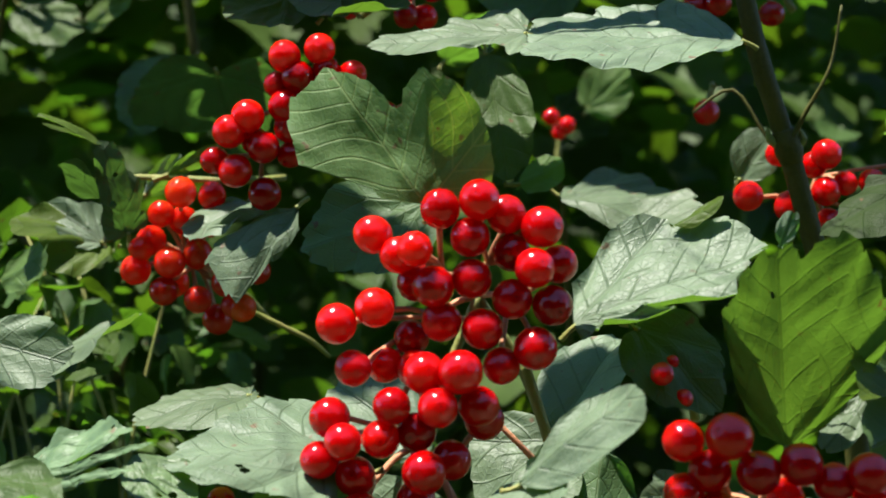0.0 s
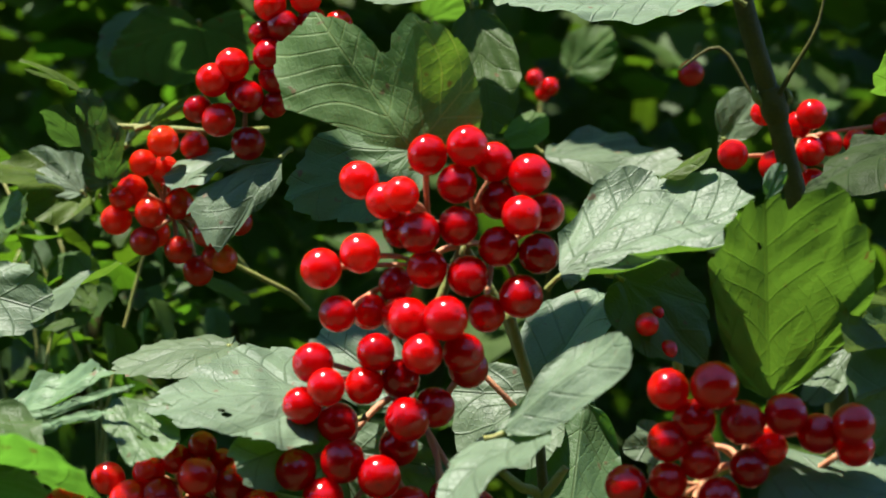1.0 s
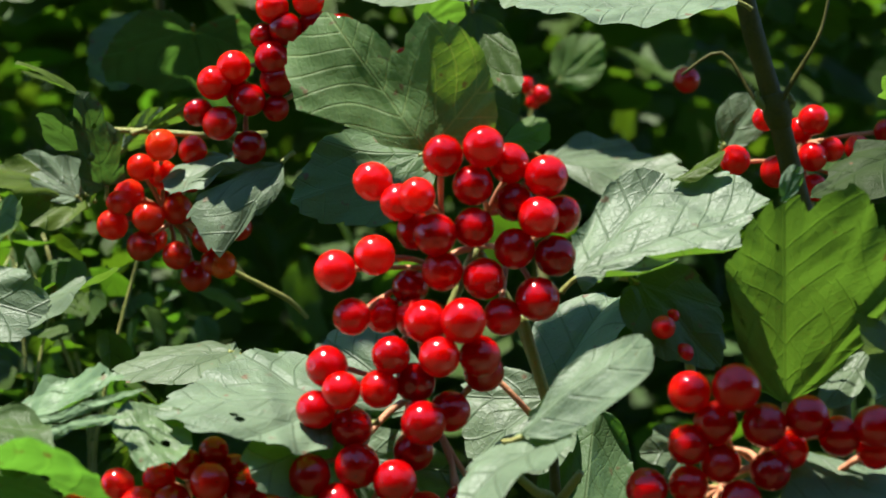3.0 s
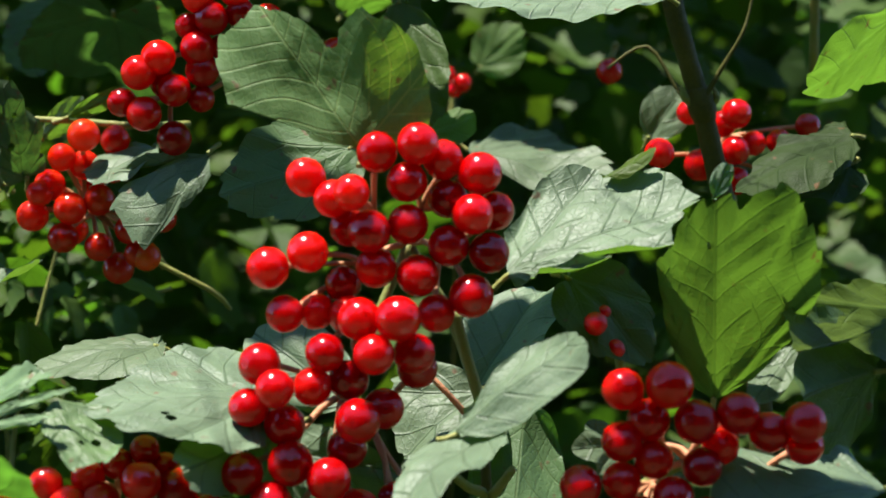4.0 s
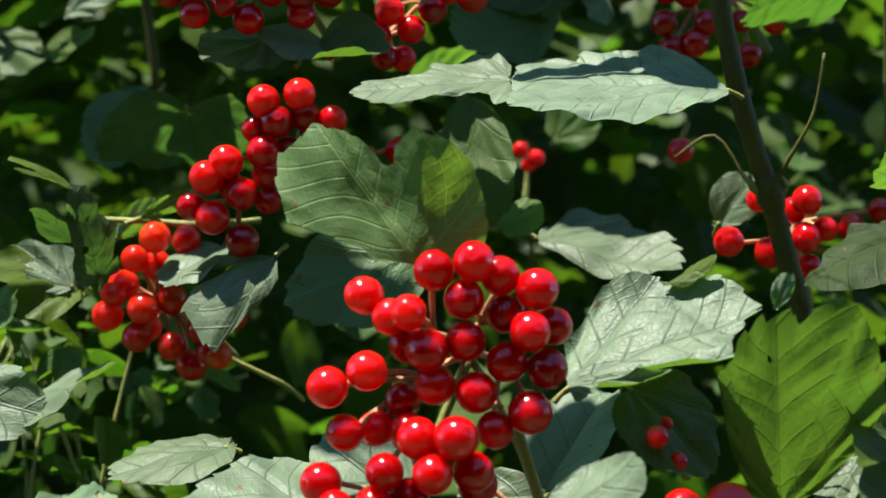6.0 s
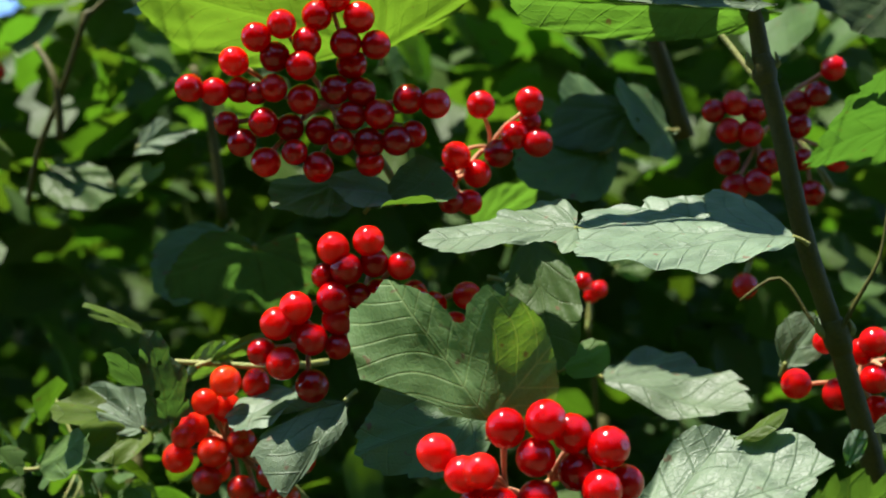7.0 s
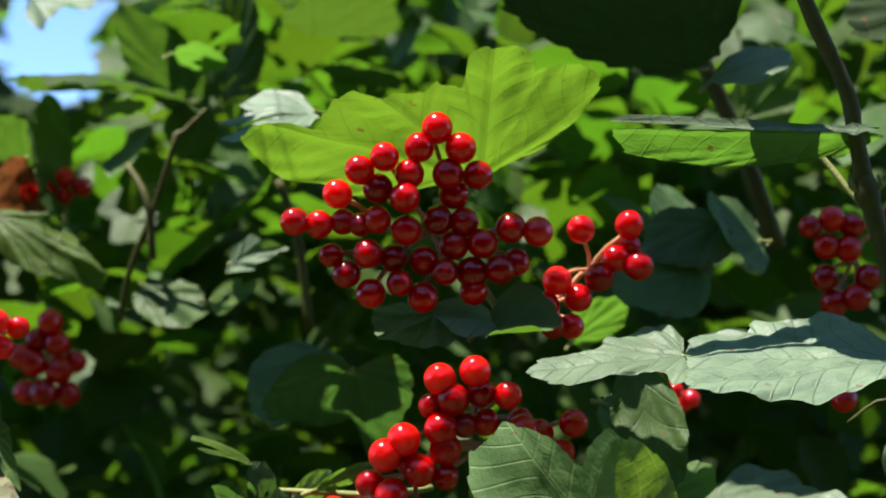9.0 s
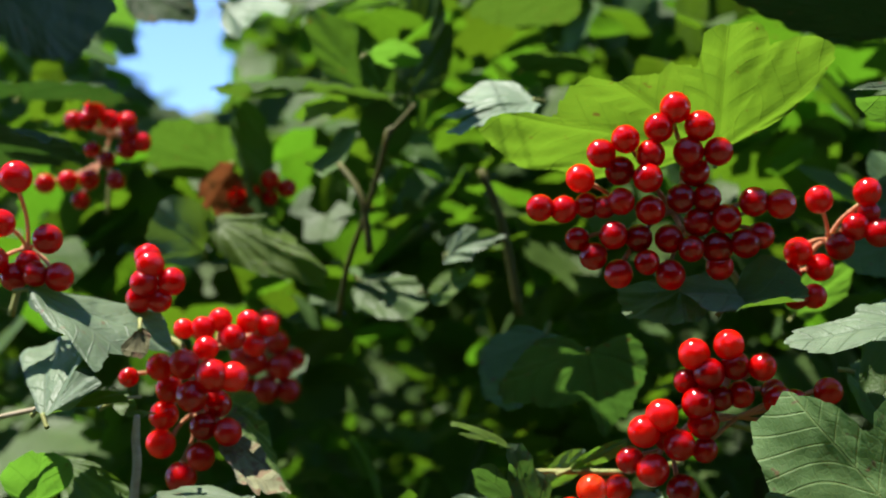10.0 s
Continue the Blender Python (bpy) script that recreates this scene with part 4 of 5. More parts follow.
cluster((-0.0457, 0.4434, 1.4952), (-0.0250, 0.4530, 1.4701), "dense dark red berry cluster in a leaf's shade",
        [(-6.6, -15.9, -0.7, 8.6), (-27.9, -13.6, -7.1, 6.8), (-17.5, -15.9, -7.1, 8.3), (-23.6, -14.0, -12.5, 8.0), (-10.4, -12.4, -8.1, 8.0), (-16.9, -13.6, -18.0, 8.3), (-8.7, -16.2, -15.5, 7.3)],
        [(-1.9, -13.1, -9.0, 8.3), (-2.3, -13.8, -19.4, 8.6), (4.0, -15.9, -12.6, 7.6), (11.9, -10.2, -17.7, 8.0), (11.6, -11.9, -12.5, 9.0), (6.7, -13.0, -4.9, 8.3)],
        [(19.5, -13.3, -11.9, 8.6), (24.0, -11.6, -9.8, 7.6), (14.6, -14.3, -4.6, 8.6), (30.2, -13.8, -1.5, 8.6), (22.6, -14.2, -0.3, 8.6), (9.6, -13.5, 1.7, 8.3)],
        [(2.3, -14.5, 2.2, 8.3), (13.7, -16.2, 14.5, 8.3), (6.8, -13.3, 9.6, 8.6), (9.0, -17.3, 22.0, 8.9), (5.3, -16.7, 14.8, 8.9), (2.5, -18.3, 27.6, 8.9)],
        [(-2.6, -18.0, 22.3, 8.6), (-5.4, -17.4, 15.0, 8.3), (-12.2, -20.1, 19.5, 8.2), (-6.7, -19.8, 8.0, 8.5), (-19.3, -18.3, 16.2, 8.3), (-14.4, -15.8, 11.2, 8.6)],
        [(-25.7, -16.2, 9.8, 8.3), (-14.7, -16.6, 2.3, 7.9), (-24.4, -14.2, 2.2, 7.4), (-19.5, -15.1, 1.2, 6.7), (-37.7, -17.9, 2.1, 7.9), (-31.1, -15.8, 1.4, 8.0)])
cluster((-0.0047, 0.4644, 1.4807), (-0.0252, 0.4693, 1.4706), "sunlit spread cluster of bright red berries",
        [(-11.4, -10.2, -5.3, 7.3), (-15.9, -12.0, -7.5, 7.6), (-22.5, -11.4, -11.5, 4.0), (-8.0, -12.9, -6.1, 7.9), (-6.1, -12.2, -12.3, 7.6), (-0.6, -9.5, -12.4, 7.6), (1.6, -11.4, -4.2, 8.3)],
        [(7.8, -12.8, 1.7, 8.6), (19.2, -14.3, 4.6, 8.6), (12.6, -13.1, 7.0, 8.3), (17.1, -11.4, 11.0, 6.6), (16.8, -13.8, 16.9, 8.3), (2.6, -14.5, 15.7, 8.3), (-4.6, -13.4, 0.8, 8.6)])
cluster((0.0970, 0.5058, 1.4996), (0.1129, 0.4978, 1.4766), "shaded red berry cluster behind a stem",
        [(-19.8, -21.2, -6.0, 8.2), (-13.2, -21.2, -6.9, 8.6), (-20.1, -19.0, -15.7, 8.2), (-17.2, -17.0, -23.6, 9.0), (-10.6, -19.7, -22.0, 8.9), (-7.0, -20.4, -15.8, 8.2)],
        [(6.4, -19.6, -25.6, 8.2), (4.6, -17.1, -14.7, 7.2), (2.7, -18.7, -4.0, 8.3), (15.2, -17.9, -14.8, 8.3), (7.7, -22.8, 5.4, 8.2)],
        [(12.7, -23.7, 13.4, 7.9), (2.4, -19.5, 3.2, 7.9), (-18.0, -22.1, 2.5, 8.2), (-11.4, -20.1, 0.4, 7.9), (-24.8, -21.7, 0.2, 7.5)])
cluster((-0.2061, 0.4538, 1.4865), (-0.2141, 0.4651, 1.4663), "cluster of glossy red berries on thin pink stalks",
        [(-0.6, -11.6, -5.6, 8.6), (5.1, -11.0, -6.3, 7.9), (1.8, -14.8, -1.2, 8.5), (9.8, -12.8, -1.2, 8.5), (4.1, -15.1, 4.1, 8.5), (3.0, -13.7, 6.6, 8.2)])
cluster((-0.2454, 0.4485, 1.4995), (-0.2504, 0.4500, 1.4788), "cluster of glossy red berries on thin pink stalks",
        [(0.8, -24.6, -5.7, 8.3), (5.3, -21.2, -10.7, 8.4), (12.4, -22.9, -10.5, 7.7), (9.5, -20.6, -6.8, 7.4), (19.4, -22.1, -11.8, 8.7), (16.9, -23.5, -0.5, 9.0), (3.7, -25.4, 5.0, 8.3), (8.9, -26.1, 18.3, 9.7)])
cluster((-0.2858, 0.6598, 1.5681), (-0.2880, 0.6625, 1.5376), "cluster of glossy red berries on thin pink stalks",
        [(-25.6, -11.1, -16.3, 9.1), (-3.7, -10.2, -2.6, 7.1), (-15.5, -10.2, -15.7, 9.1), (-10.4, -8.7, -24.8, 8.1), (-5.9, -9.2, -15.8, 9.1), (5.8, -7.8, -17.0, 8.6), (2.7, -9.1, -7.3, 7.6), (11.8, -8.5, -3.6, 8.6)],
        [(18.3, -8.1, -0.7, 9.1), (13.1, -9.1, 3.9, 8.6), (12.7, -9.7, 9.0, 8.6), (5.2, -10.5, 9.9, 8.6), (-1.4, -11.7, 14.9, 9.6), (-4.8, -11.6, 10.6, 9.1), (-11.0, -12.3, 11.0, 8.6)])
cluster((-0.2185, 0.6794, 1.5421), (-0.2168, 0.6808, 1.5291), "cluster of glossy red berries on thin pink stalks",
        [(-11.1, -11.2, -0.5, 8.2), (4.2, -9.5, -1.5, 7.7), (12.1, -9.1, 2.3, 8.7), (4.8, -10.3, 6.6, 8.7), (-3.5, -10.6, 1.5, 7.7)])
cluster((-0.1974, 0.4600, 1.4589), (-0.2050, 0.4660, 1.4693), "hanging cluster of red berries above a withered leaf",
        [(-16.3, -10.0, -1.3, 6.0), (-5.8, -12.0, 1.1, 8.4), (2.2, -14.0, 1.4, 9.4), (7.8, -8.0, 6.0, 7.7), (-4.6, -7.0, -5.9, 8.5)],
        [(11.6, -17.0, -2.7, 10.3), (17.5, -15.0, -3.4, 9.3), (4.9, -16.0, -8.5, 9.7), (10.5, -8.0, -11.1, 8.8), (-7.6, -4.0, -13.5, 8.9)],
        [(7.1, -13.0, -17.7, 8.4), (14.8, -14.0, -19.8, 8.6), (5.3, -11.0, -26.7, 8.7), (-3.1, -4.0, -32.9, 9.6), (-9.5, -2.0, -22.2, 9.3)],
        [(-1.7, 2.0, 13.1, 6.5), (4.6, 2.0, 12.7, 7.6), (9.9, 3.0, 15.2, 7.5), (18.7, 4.0, 14.1, 7.5), (13.9, 2.0, 9.4, 8.2), (23.9, 8.0, 12.5, 6.9), (19.2, 8.0, 6.5, 7.2)])
cluster((-0.2195, 0.6665, 1.4667), (-0.2203, 0.6745, 1.4873), "deep shaded red berry cluster among leaves",
        [(-2.1, -26.3, -12.5, 10.2), (5.8, -28.4, -13.0, 11.6), (14.7, -24.4, -13.5, 10.7), (1.9, -30.0, -0.7, 11.6), (12.5, -28.6, -3.7, 11.6)],
        [(18.1, -25.4, -0.4, 9.7), (12.0, -29.8, 7.1, 10.6), (9.1, -31.0, 16.2, 10.6), (3.1, -27.8, 9.0, 10.7), (-2.8, -30.8, 2.0, 10.6)])
cluster((0.0441, 0.6000, 1.4496), (0.0441, 0.6000, 1.4309), "far small red berries deep in the shrub",
        [(0.4, -9.0, -5.1, 5.6), (2.7, -15.0, -2.7, 6.8), (-3.2, -15.0, 0.5, 6.4)])
cluster((0.0890, 0.5200, 1.4496), (0.0909, 0.5200, 1.4553), "single far red berry in deep shade",
        [(-1.2, -5.0, -3.9, 8.7)])
jointed_stem("upright dark olive shrub stem with swollen leaf joints", ((0.0563, 0.4198, 1.5752), (0.0599, 0.4218, 1.5563), (0.0707, 0.4242, 1.5314), (0.0730, 0.4253, 1.5188), (0.0758, 0.4266, 1.5028), (0.0800, 0.4279, 1.4874), (0.0869, 0.4303, 1.4576), (0.0924, 0.4318, 1.4404), (0.0966, 0.4327, 1.4286), (0.1009, 0.4340, 1.4137), (0.1079, 0.4361, 1.3886), (0.1179, 0.4398, 1.3431), (0.15, 0.50, 0.95), (0.17, 0.56, 0.5), (0.18, 0.6, -0.02)), (0.0021, 0.0022, 0.0023, 0.0024, 0.0027, 0.0026, 0.0028, 0.0029, 0.0031, 0.0031, 0.0034, 0.0036, 0.0045, 0.006, 0.008), (4, 8))
stem("leaf_stalk", "curved green leaf stalk joining the stem", ((0.0622, 0.4354, 1.5176), (0.0666, 0.4338, 1.5124), (0.0714, 0.4305, 1.5046), (0.0757, 0.4270, 1.4981)), (0.0009, 0.0009, 0.0010, 0.0012), STALK_GREEN, "leaf stalk")
stem("leaf_stalk", "curved green leaf stalk joining the stem", ((0.0715, 0.4419, 1.4390), (0.0824, 0.4394, 1.4453), (0.0910, 0.4364, 1.4325), (0.0965, 0.4329, 1.4270)), (0.0004, 0.0005, 0.0006, 0.0008), BARK, "leaf stalk")
stem("twig", "thin green-brown twig under the leaves", ((0.0185, 0.3531, 1.3743), (0.0221, 0.3556, 1.3628), (0.0264, 0.3570, 1.3499)), (0.0012, 0.0013, 0.0014), STALK_GREEN, "stem")
stem("twig", "dark brown twig under the leaves", ((0.0260, 0.3590, 1.3497), (0.0277, 0.3595, 1.3316), (0.0300, 0.3657, 1.3069)), (0.0011, 0.0013, 0.0015), BARK, "stem")
stem("twig", "dark forked twig against light foliage", ((0.0337, 0.5368, 1.5971), (0.0504, 0.5412, 1.5625), (0.0633, 0.5450, 1.5320), (0.0741, 0.5489, 1.4996)), (0.0030, 0.0030, 0.0030, 0.0035), BARK, "stem")
stem("twig", "thin grey-green twig in the shrub", ((-0.1346, 0.5752, 1.5593), (-0.1429, 0.5752, 1.5511), (-0.1457, 0.5751, 1.5491), (-0.1479, 0.5755, 1.5426), (-0.1576, 0.5867, 1.5214), (-0.1686, 0.5977, 1.5006), (-0.1752, 0.6090, 1.4812)), (0.0008, 0.0010, 0.0018, 0.0011, 0.0012, 0.0012, 0.0012), BARK, "stem")
leaf((-0.0262, 0.4400, 1.4686), (-0.0431, 0.4290, 1.4730), (-0.0346, 0.4435, 1.4765), "grey-green sunlit leaf with toothed edge and deep veins", OVATE)
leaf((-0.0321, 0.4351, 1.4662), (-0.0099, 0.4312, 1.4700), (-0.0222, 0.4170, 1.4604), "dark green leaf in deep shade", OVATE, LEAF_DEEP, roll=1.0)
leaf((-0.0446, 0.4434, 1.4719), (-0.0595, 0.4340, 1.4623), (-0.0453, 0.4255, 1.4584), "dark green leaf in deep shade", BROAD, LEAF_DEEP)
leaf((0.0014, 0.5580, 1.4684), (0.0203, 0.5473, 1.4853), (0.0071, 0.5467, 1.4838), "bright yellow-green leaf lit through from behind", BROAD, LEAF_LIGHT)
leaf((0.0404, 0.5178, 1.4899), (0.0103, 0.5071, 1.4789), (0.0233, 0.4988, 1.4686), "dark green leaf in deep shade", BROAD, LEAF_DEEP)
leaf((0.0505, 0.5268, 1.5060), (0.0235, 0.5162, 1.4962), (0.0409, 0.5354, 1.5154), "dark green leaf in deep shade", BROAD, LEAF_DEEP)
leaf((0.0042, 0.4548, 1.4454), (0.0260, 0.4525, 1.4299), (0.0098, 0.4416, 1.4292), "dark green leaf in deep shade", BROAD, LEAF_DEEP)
leaf((-0.1572, 0.6717, 1.5817), (-0.2287, 0.6425, 1.5981), (-0.2058, 0.7252, 1.6030), "mid-green sunlit leaf deeper in the shrub", BROAD, LEAF_MID)
leaf((-0.1625, 0.7109, 1.5882), (-0.1875, 0.6648, 1.6207), (-0.1654, 0.6877, 1.6162), "mid-green sunlit leaf deeper in the shrub", BROAD, LEAF_MID)
leaf((-0.1525, 0.7214, 1.5949), (-0.1415, 0.6880, 1.6383), (-0.1288, 0.6917, 1.6139), "mid-green sunlit leaf deeper in the shrub", BROAD, LEAF_MID)
leaf((-0.2013, 0.7422, 1.6408), (-0.1592, 0.6871, 1.6289), (-0.1801, 0.7153, 1.6281), "mid-green sunlit leaf deeper in the shrub", BROAD, LEAF_LIGHT)
leaf((-0.1723, 0.7122, 1.5645), (-0.1575, 0.6919, 1.5815), (-0.1476, 0.6938, 1.5730), "mid-green sunlit leaf deeper in the shrub", OVATE, LEAF_MID)
leaf((-0.2324, 0.6791, 1.6336), (-0.1978, 0.6638, 1.6200), (-0.2135, 0.6803, 1.6403), "grey-green sunlit leaf with toothed edge and deep veins", TRI, wave=0.08)
leaf((-0.2170, 0.6882, 1.5564), (-0.2270, 0.6657, 1.5695), (-0.2134, 0.7271, 1.5757), "mid-green sunlit leaf deeper in the shrub", BROAD, LEAF_MID)
leaf((-0.1625, 0.6493, 1.5981), (-0.1395, 0.6518, 1.5974), (-0.1478, 0.6306, 1.5989), "bright yellow-green leaf lit through from behind", OVATE, LEAF_LIGHT)
leaf((-0.0960, 0.6968, 1.5960), (-0.0666, 0.6794, 1.5990), (-0.0760, 0.6580, 1.6013), "mid-green sunlit leaf deeper in the shrub", BROAD, LEAF_MID)
leaf((-0.1087, 0.7131, 1.6226), (-0.0726, 0.6960, 1.6287), (-0.0916, 0.7550, 1.6253), "mid-green sunlit leaf deeper in the shrub", BROAD, LEAF_MID)
leaf((-0.1737, 0.6304, 1.5740), (-0.1866, 0.6196, 1.5671), (-0.1825, 0.6392, 1.5777), "mid-green sunlit leaf deeper in the shrub", TRI)
leaf((-0.1816, 0.6122, 1.5451), (-0.1608, 0.6036, 1.5515), (-0.1731, 0.6219, 1.5579), "dark green leaf in deep shade", OVATE, LEAF_DEEP)
leaf((-0.2256, 0.5909, 1.5099), (-0.2346, 0.5684, 1.5240), (-0.2243, 0.5894, 1.5268), "pale crumpled leaf beside berries", OVATE, wave=0.1)
leaf((-0.2307, 0.6668, 1.5544), (-0.2397, 0.6577, 1.5347), (-0.2436, 0.6460, 1.5474), "withered brown leaf among green leaves", OVATE, LEAF_RUST, wave=0.1, crumple=0.08, teeth=0.2, fold=0.4)
leaf((-0.2401, 0.4364, 1.4218), (-0.2335, 0.4254, 1.4386), (-0.2455, 0.4249, 1.4311), "bright yellow-green leaf lit through from behind", OVATE, LEAF_LIGHT)
leaf((-0.2386, 0.4500, 1.4349), (-0.2126, 0.4440, 1.4235), (-0.2274, 0.4400, 1.4225), "bright yellow-green leaf lit through from behind", ((-32.8, 0.20), (-20.1, 0.34), (-10.1, 0.56), (-5.7, 0.87), (0.7, 1.01), (12.9, 0.95), (30.1, 0.84), (43.3, 0.59), (46.4, 0.34)), LEAF_PALE, natural=True, wave=0.03, teeth=0.03)
leaf((-0.1681, 0.4140, 1.4171), (-0.1968, 0.4004, 1.4228), (-0.1888, 0.4262, 1.4258), "grey-green sunlit leaf with toothed edge and deep veins", OVATE)
leaf((-0.1345, 0.5824, 1.4859), (-0.1137, 0.5741, 1.4905), (-0.1252, 0.5826, 1.4941), "mid-green sunlit leaf deeper in the shrub", TRI, LEAF_LIGHT)
leaf((-0.1635, 0.5989, 1.4935), (-0.1352, 0.5832, 1.4772), (-0.1496, 0.6000, 1.4972), "dark green leaf in deep shade", BROAD, LEAF_DEEP)
leaf((-0.1269, 0.5818, 1.5008), (-0.1085, 0.5629, 1.5063), (-0.1123, 0.5634, 1.4981), "mid-green sunlit leaf deeper in the shrub", TRI, wave=0.08)
leaf((-0.1002, 0.4650, 1.4027), (-0.1257, 0.4500, 1.4092), (-0.1159, 0.4700, 1.4156), "grey-green sunlit leaf with toothed edge and deep veins", TRI, LEAF_LIGHT, wave=0.1)
leaf((-0.1016, 0.4600, 1.4019), (-0.1168, 0.4600, 1.4162), (-0.1061, 0.4650, 1.4155), "grey-green sunlit leaf with toothed edge and deep veins", TRI, wave=0.1)
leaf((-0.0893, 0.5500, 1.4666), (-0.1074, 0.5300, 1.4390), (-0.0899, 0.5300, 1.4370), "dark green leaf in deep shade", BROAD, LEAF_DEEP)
leaf((-0.0597, 0.5200, 1.3698), (-0.0735, 0.5100, 1.3722), (-0.0647, 0.5000, 1.3673), "bright yellow-green leaf lit through from behind", OVATE, LEAF_LIGHT)
leaf((-0.1319, 0.4600, 1.3901), (-0.1126, 0.4500, 1.3985), (-0.1252, 0.4600, 1.4002), "bright yellow-green leaf lit through from behind", OVATE, LEAF_LIGHT)
leaf((-0.0528, 0.4200, 1.3602), (-0.0823, 0.4100, 1.3582), (-0.0714, 0.4300, 1.3624), "grey-green sunlit leaf with toothed edge and deep veins", BROAD)
leaf((0.0581, 0.6200, 1.4569), (0.0727, 0.6100, 1.4716), (0.0727, 0.6100, 1.4560), "mid-green sunlit leaf deeper in the shrub", BROAD, LEAF_LIGHT)
leaf((0.0738, 0.6127, 1.5572), (0.0959, 0.6011, 1.5762), (0.0762, 0.6112, 1.5764), "mid-green sunlit leaf deeper in the shrub", BROAD, LEAF_LIGHT)
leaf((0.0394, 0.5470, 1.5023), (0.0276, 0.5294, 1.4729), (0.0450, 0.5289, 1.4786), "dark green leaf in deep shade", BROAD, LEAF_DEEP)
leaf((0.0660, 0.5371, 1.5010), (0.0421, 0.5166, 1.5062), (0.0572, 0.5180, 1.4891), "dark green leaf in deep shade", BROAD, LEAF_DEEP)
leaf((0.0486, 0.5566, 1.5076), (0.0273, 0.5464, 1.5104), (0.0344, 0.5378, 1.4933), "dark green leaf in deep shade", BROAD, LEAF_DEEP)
leaf((0.0535, 0.3402, 1.3458), (0.0440, 0.3358, 1.3462), (0.0485, 0.3407, 1.3518), "small pale star-shaped leaf", TRI)
leaf((0.0961, 0.3481, 1.3668), (0.0833, 0.3386, 1.3543), (0.0888, 0.3382, 1.3550), "grey-green sunlit leaf with toothed edge and deep veins", OVATE)
leaf((0.0707, 0.3440, 1.3393), (0.0620, 0.3397, 1.3459), (0.0694, 0.3442, 1.3455), "grey-green sunlit leaf with toothed edge and deep veins", TRI)
# near-black green stands in for the shade on these two leaves
leaf((0.1355, 0.4219, 1.4111), (0.1111, 0.4132, 1.4003), (0.1198, 0.4025, 1.3964), "dark green leaf in deep shade", BROAD, LEAF_SHADE)
leaf((0.1356, 0.4184, 1.4202), (0.0989, 0.4071, 1.4082), (0.1193, 0.4273, 1.4211), "dark green leaf in deep shade", ((-53, 0.25), (-39, 0.58), (-26, 0.80), (-11, 0.98), (-0, 1.00), (8, 0.78), (32, 0.53), (69, 0.35), (107, 0.29)), LEAF_SHADE, natural=True, axes=(-0,), teeth=0.02)
leaf((0.0881, 0.4602, 1.4206), (0.0966, 0.4550, 1.4351), (0.0968, 0.4547, 1.4220), "pale leaf behind the stem", OVATE)
# unseen leaves, added above the view to block the sun from chosen spots
leaf((0.0220, 0.2925, 1.6364), (-0.0400, 0.2925, 1.6433), (-0.0094, 0.3020, 1.6364), "unseen leaf added overhead to throw shade", BROAD, petiole=(0.0306, 0.2000, 1.8565), droop=0.05, thick=0.4)
leaf((-0.0220, 0.3650, 1.6200), (-0.0540, 0.3650, 1.6230), (-0.0380, 0.3770, 1.6200), "unseen leaf added overhead to throw shade", BROAD, petiole=(-0.0150, 0.2000, 1.8548), droop=0.05, thick=0.4)
leaf((0.0600, 0.3160, 1.6300), (0.0300, 0.3160, 1.6340), (0.0450, 0.3270, 1.6300), "unseen leaf added overhead to throw shade", BROAD, petiole=(0.0560, 0.2000, 1.8550), droop=0.05, thick=0.4)
leaf((-0.2429, 0.5193, 1.7104), (-0.3529, 0.5193, 1.7269), (-0.2979, 0.5543, 1.7104), "unseen leaf added overhead to throw shade", OVATE, petiole=(-0.2816, 0.2000, 1.8226), droop=0.05, thick=0.4)
leaf((-0.2941, 0.5214, 1.7422), (-0.3741, 0.5214, 1.7542), (-0.3341, 0.5514, 1.7422), "unseen leaf added overhead to throw shade", OVATE, petiole=(-0.3196, 0.2000, 1.8180), droop=0.05, thick=0.4)
leaf((-0.1639, 0.4878, 1.7350), (-0.1939, 0.4878, 1.7395), (-0.1789, 0.5078, 1.7350), "unseen leaf added overhead to throw shade", OVATE, petiole=(-0.1640, 0.2000, 1.8367), droop=0.05, thick=0.4)
leaf((-0.2571, 0.6224, 1.7017), (-0.3071, 0.6224, 1.7092), (-0.2821, 0.6374, 1.7017), "unseen leaf added overhead to throw shade", OVATE, petiole=(-0.2653, 0.2000, 1.8246), droop=0.05, thick=0.4)
leaf((-0.0872, 0.3710, 1.6847), (-0.1272, 0.3710, 1.6907), (-0.1072, 0.3830, 1.6847), "unseen leaf added overhead to throw shade", OVATE, petiole=(-0.0946, 0.2000, 1.8450), droop=0.05, thick=0.4)
leaf((-0.1458, 0.4632, 1.6780), (-0.1808, 0.4632, 1.6832), (-0.1633, 0.4742, 1.6780), "unseen leaf added overhead to throw shade", OVATE, petiole=(-0.1451, 0.2000, 1.8390), droop=0.05, thick=0.4)
leaf((0.0456, 0.4929, 1.6703), (-0.0544, 0.4929, 1.6853), (-0.0044, 0.5229, 1.6703), "unseen leaf added overhead to throw shade", OVATE, petiole=(0.0142, 0.2000, 1.8581), droop=0.05, thick=0.4)
leaf((0.0371, 0.4715, 1.7775), (-0.0129, 0.4715, 1.7850), (0.0121, 0.4865, 1.7775), "unseen leaf added overhead to throw shade", OVATE, petiole=(0.0246, 0.2000, 1.8593), droop=0.05, thick=0.4)
leaf((-0.1551, 0.5235, 1.7377), (-0.2151, 0.5235, 1.7467), (-0.1851, 0.5485, 1.7377), "unseen leaf added overhead to throw shade", OVATE, petiole=(-0.1704, 0.2000, 1.8360), droop=0.05, thick=0.4)
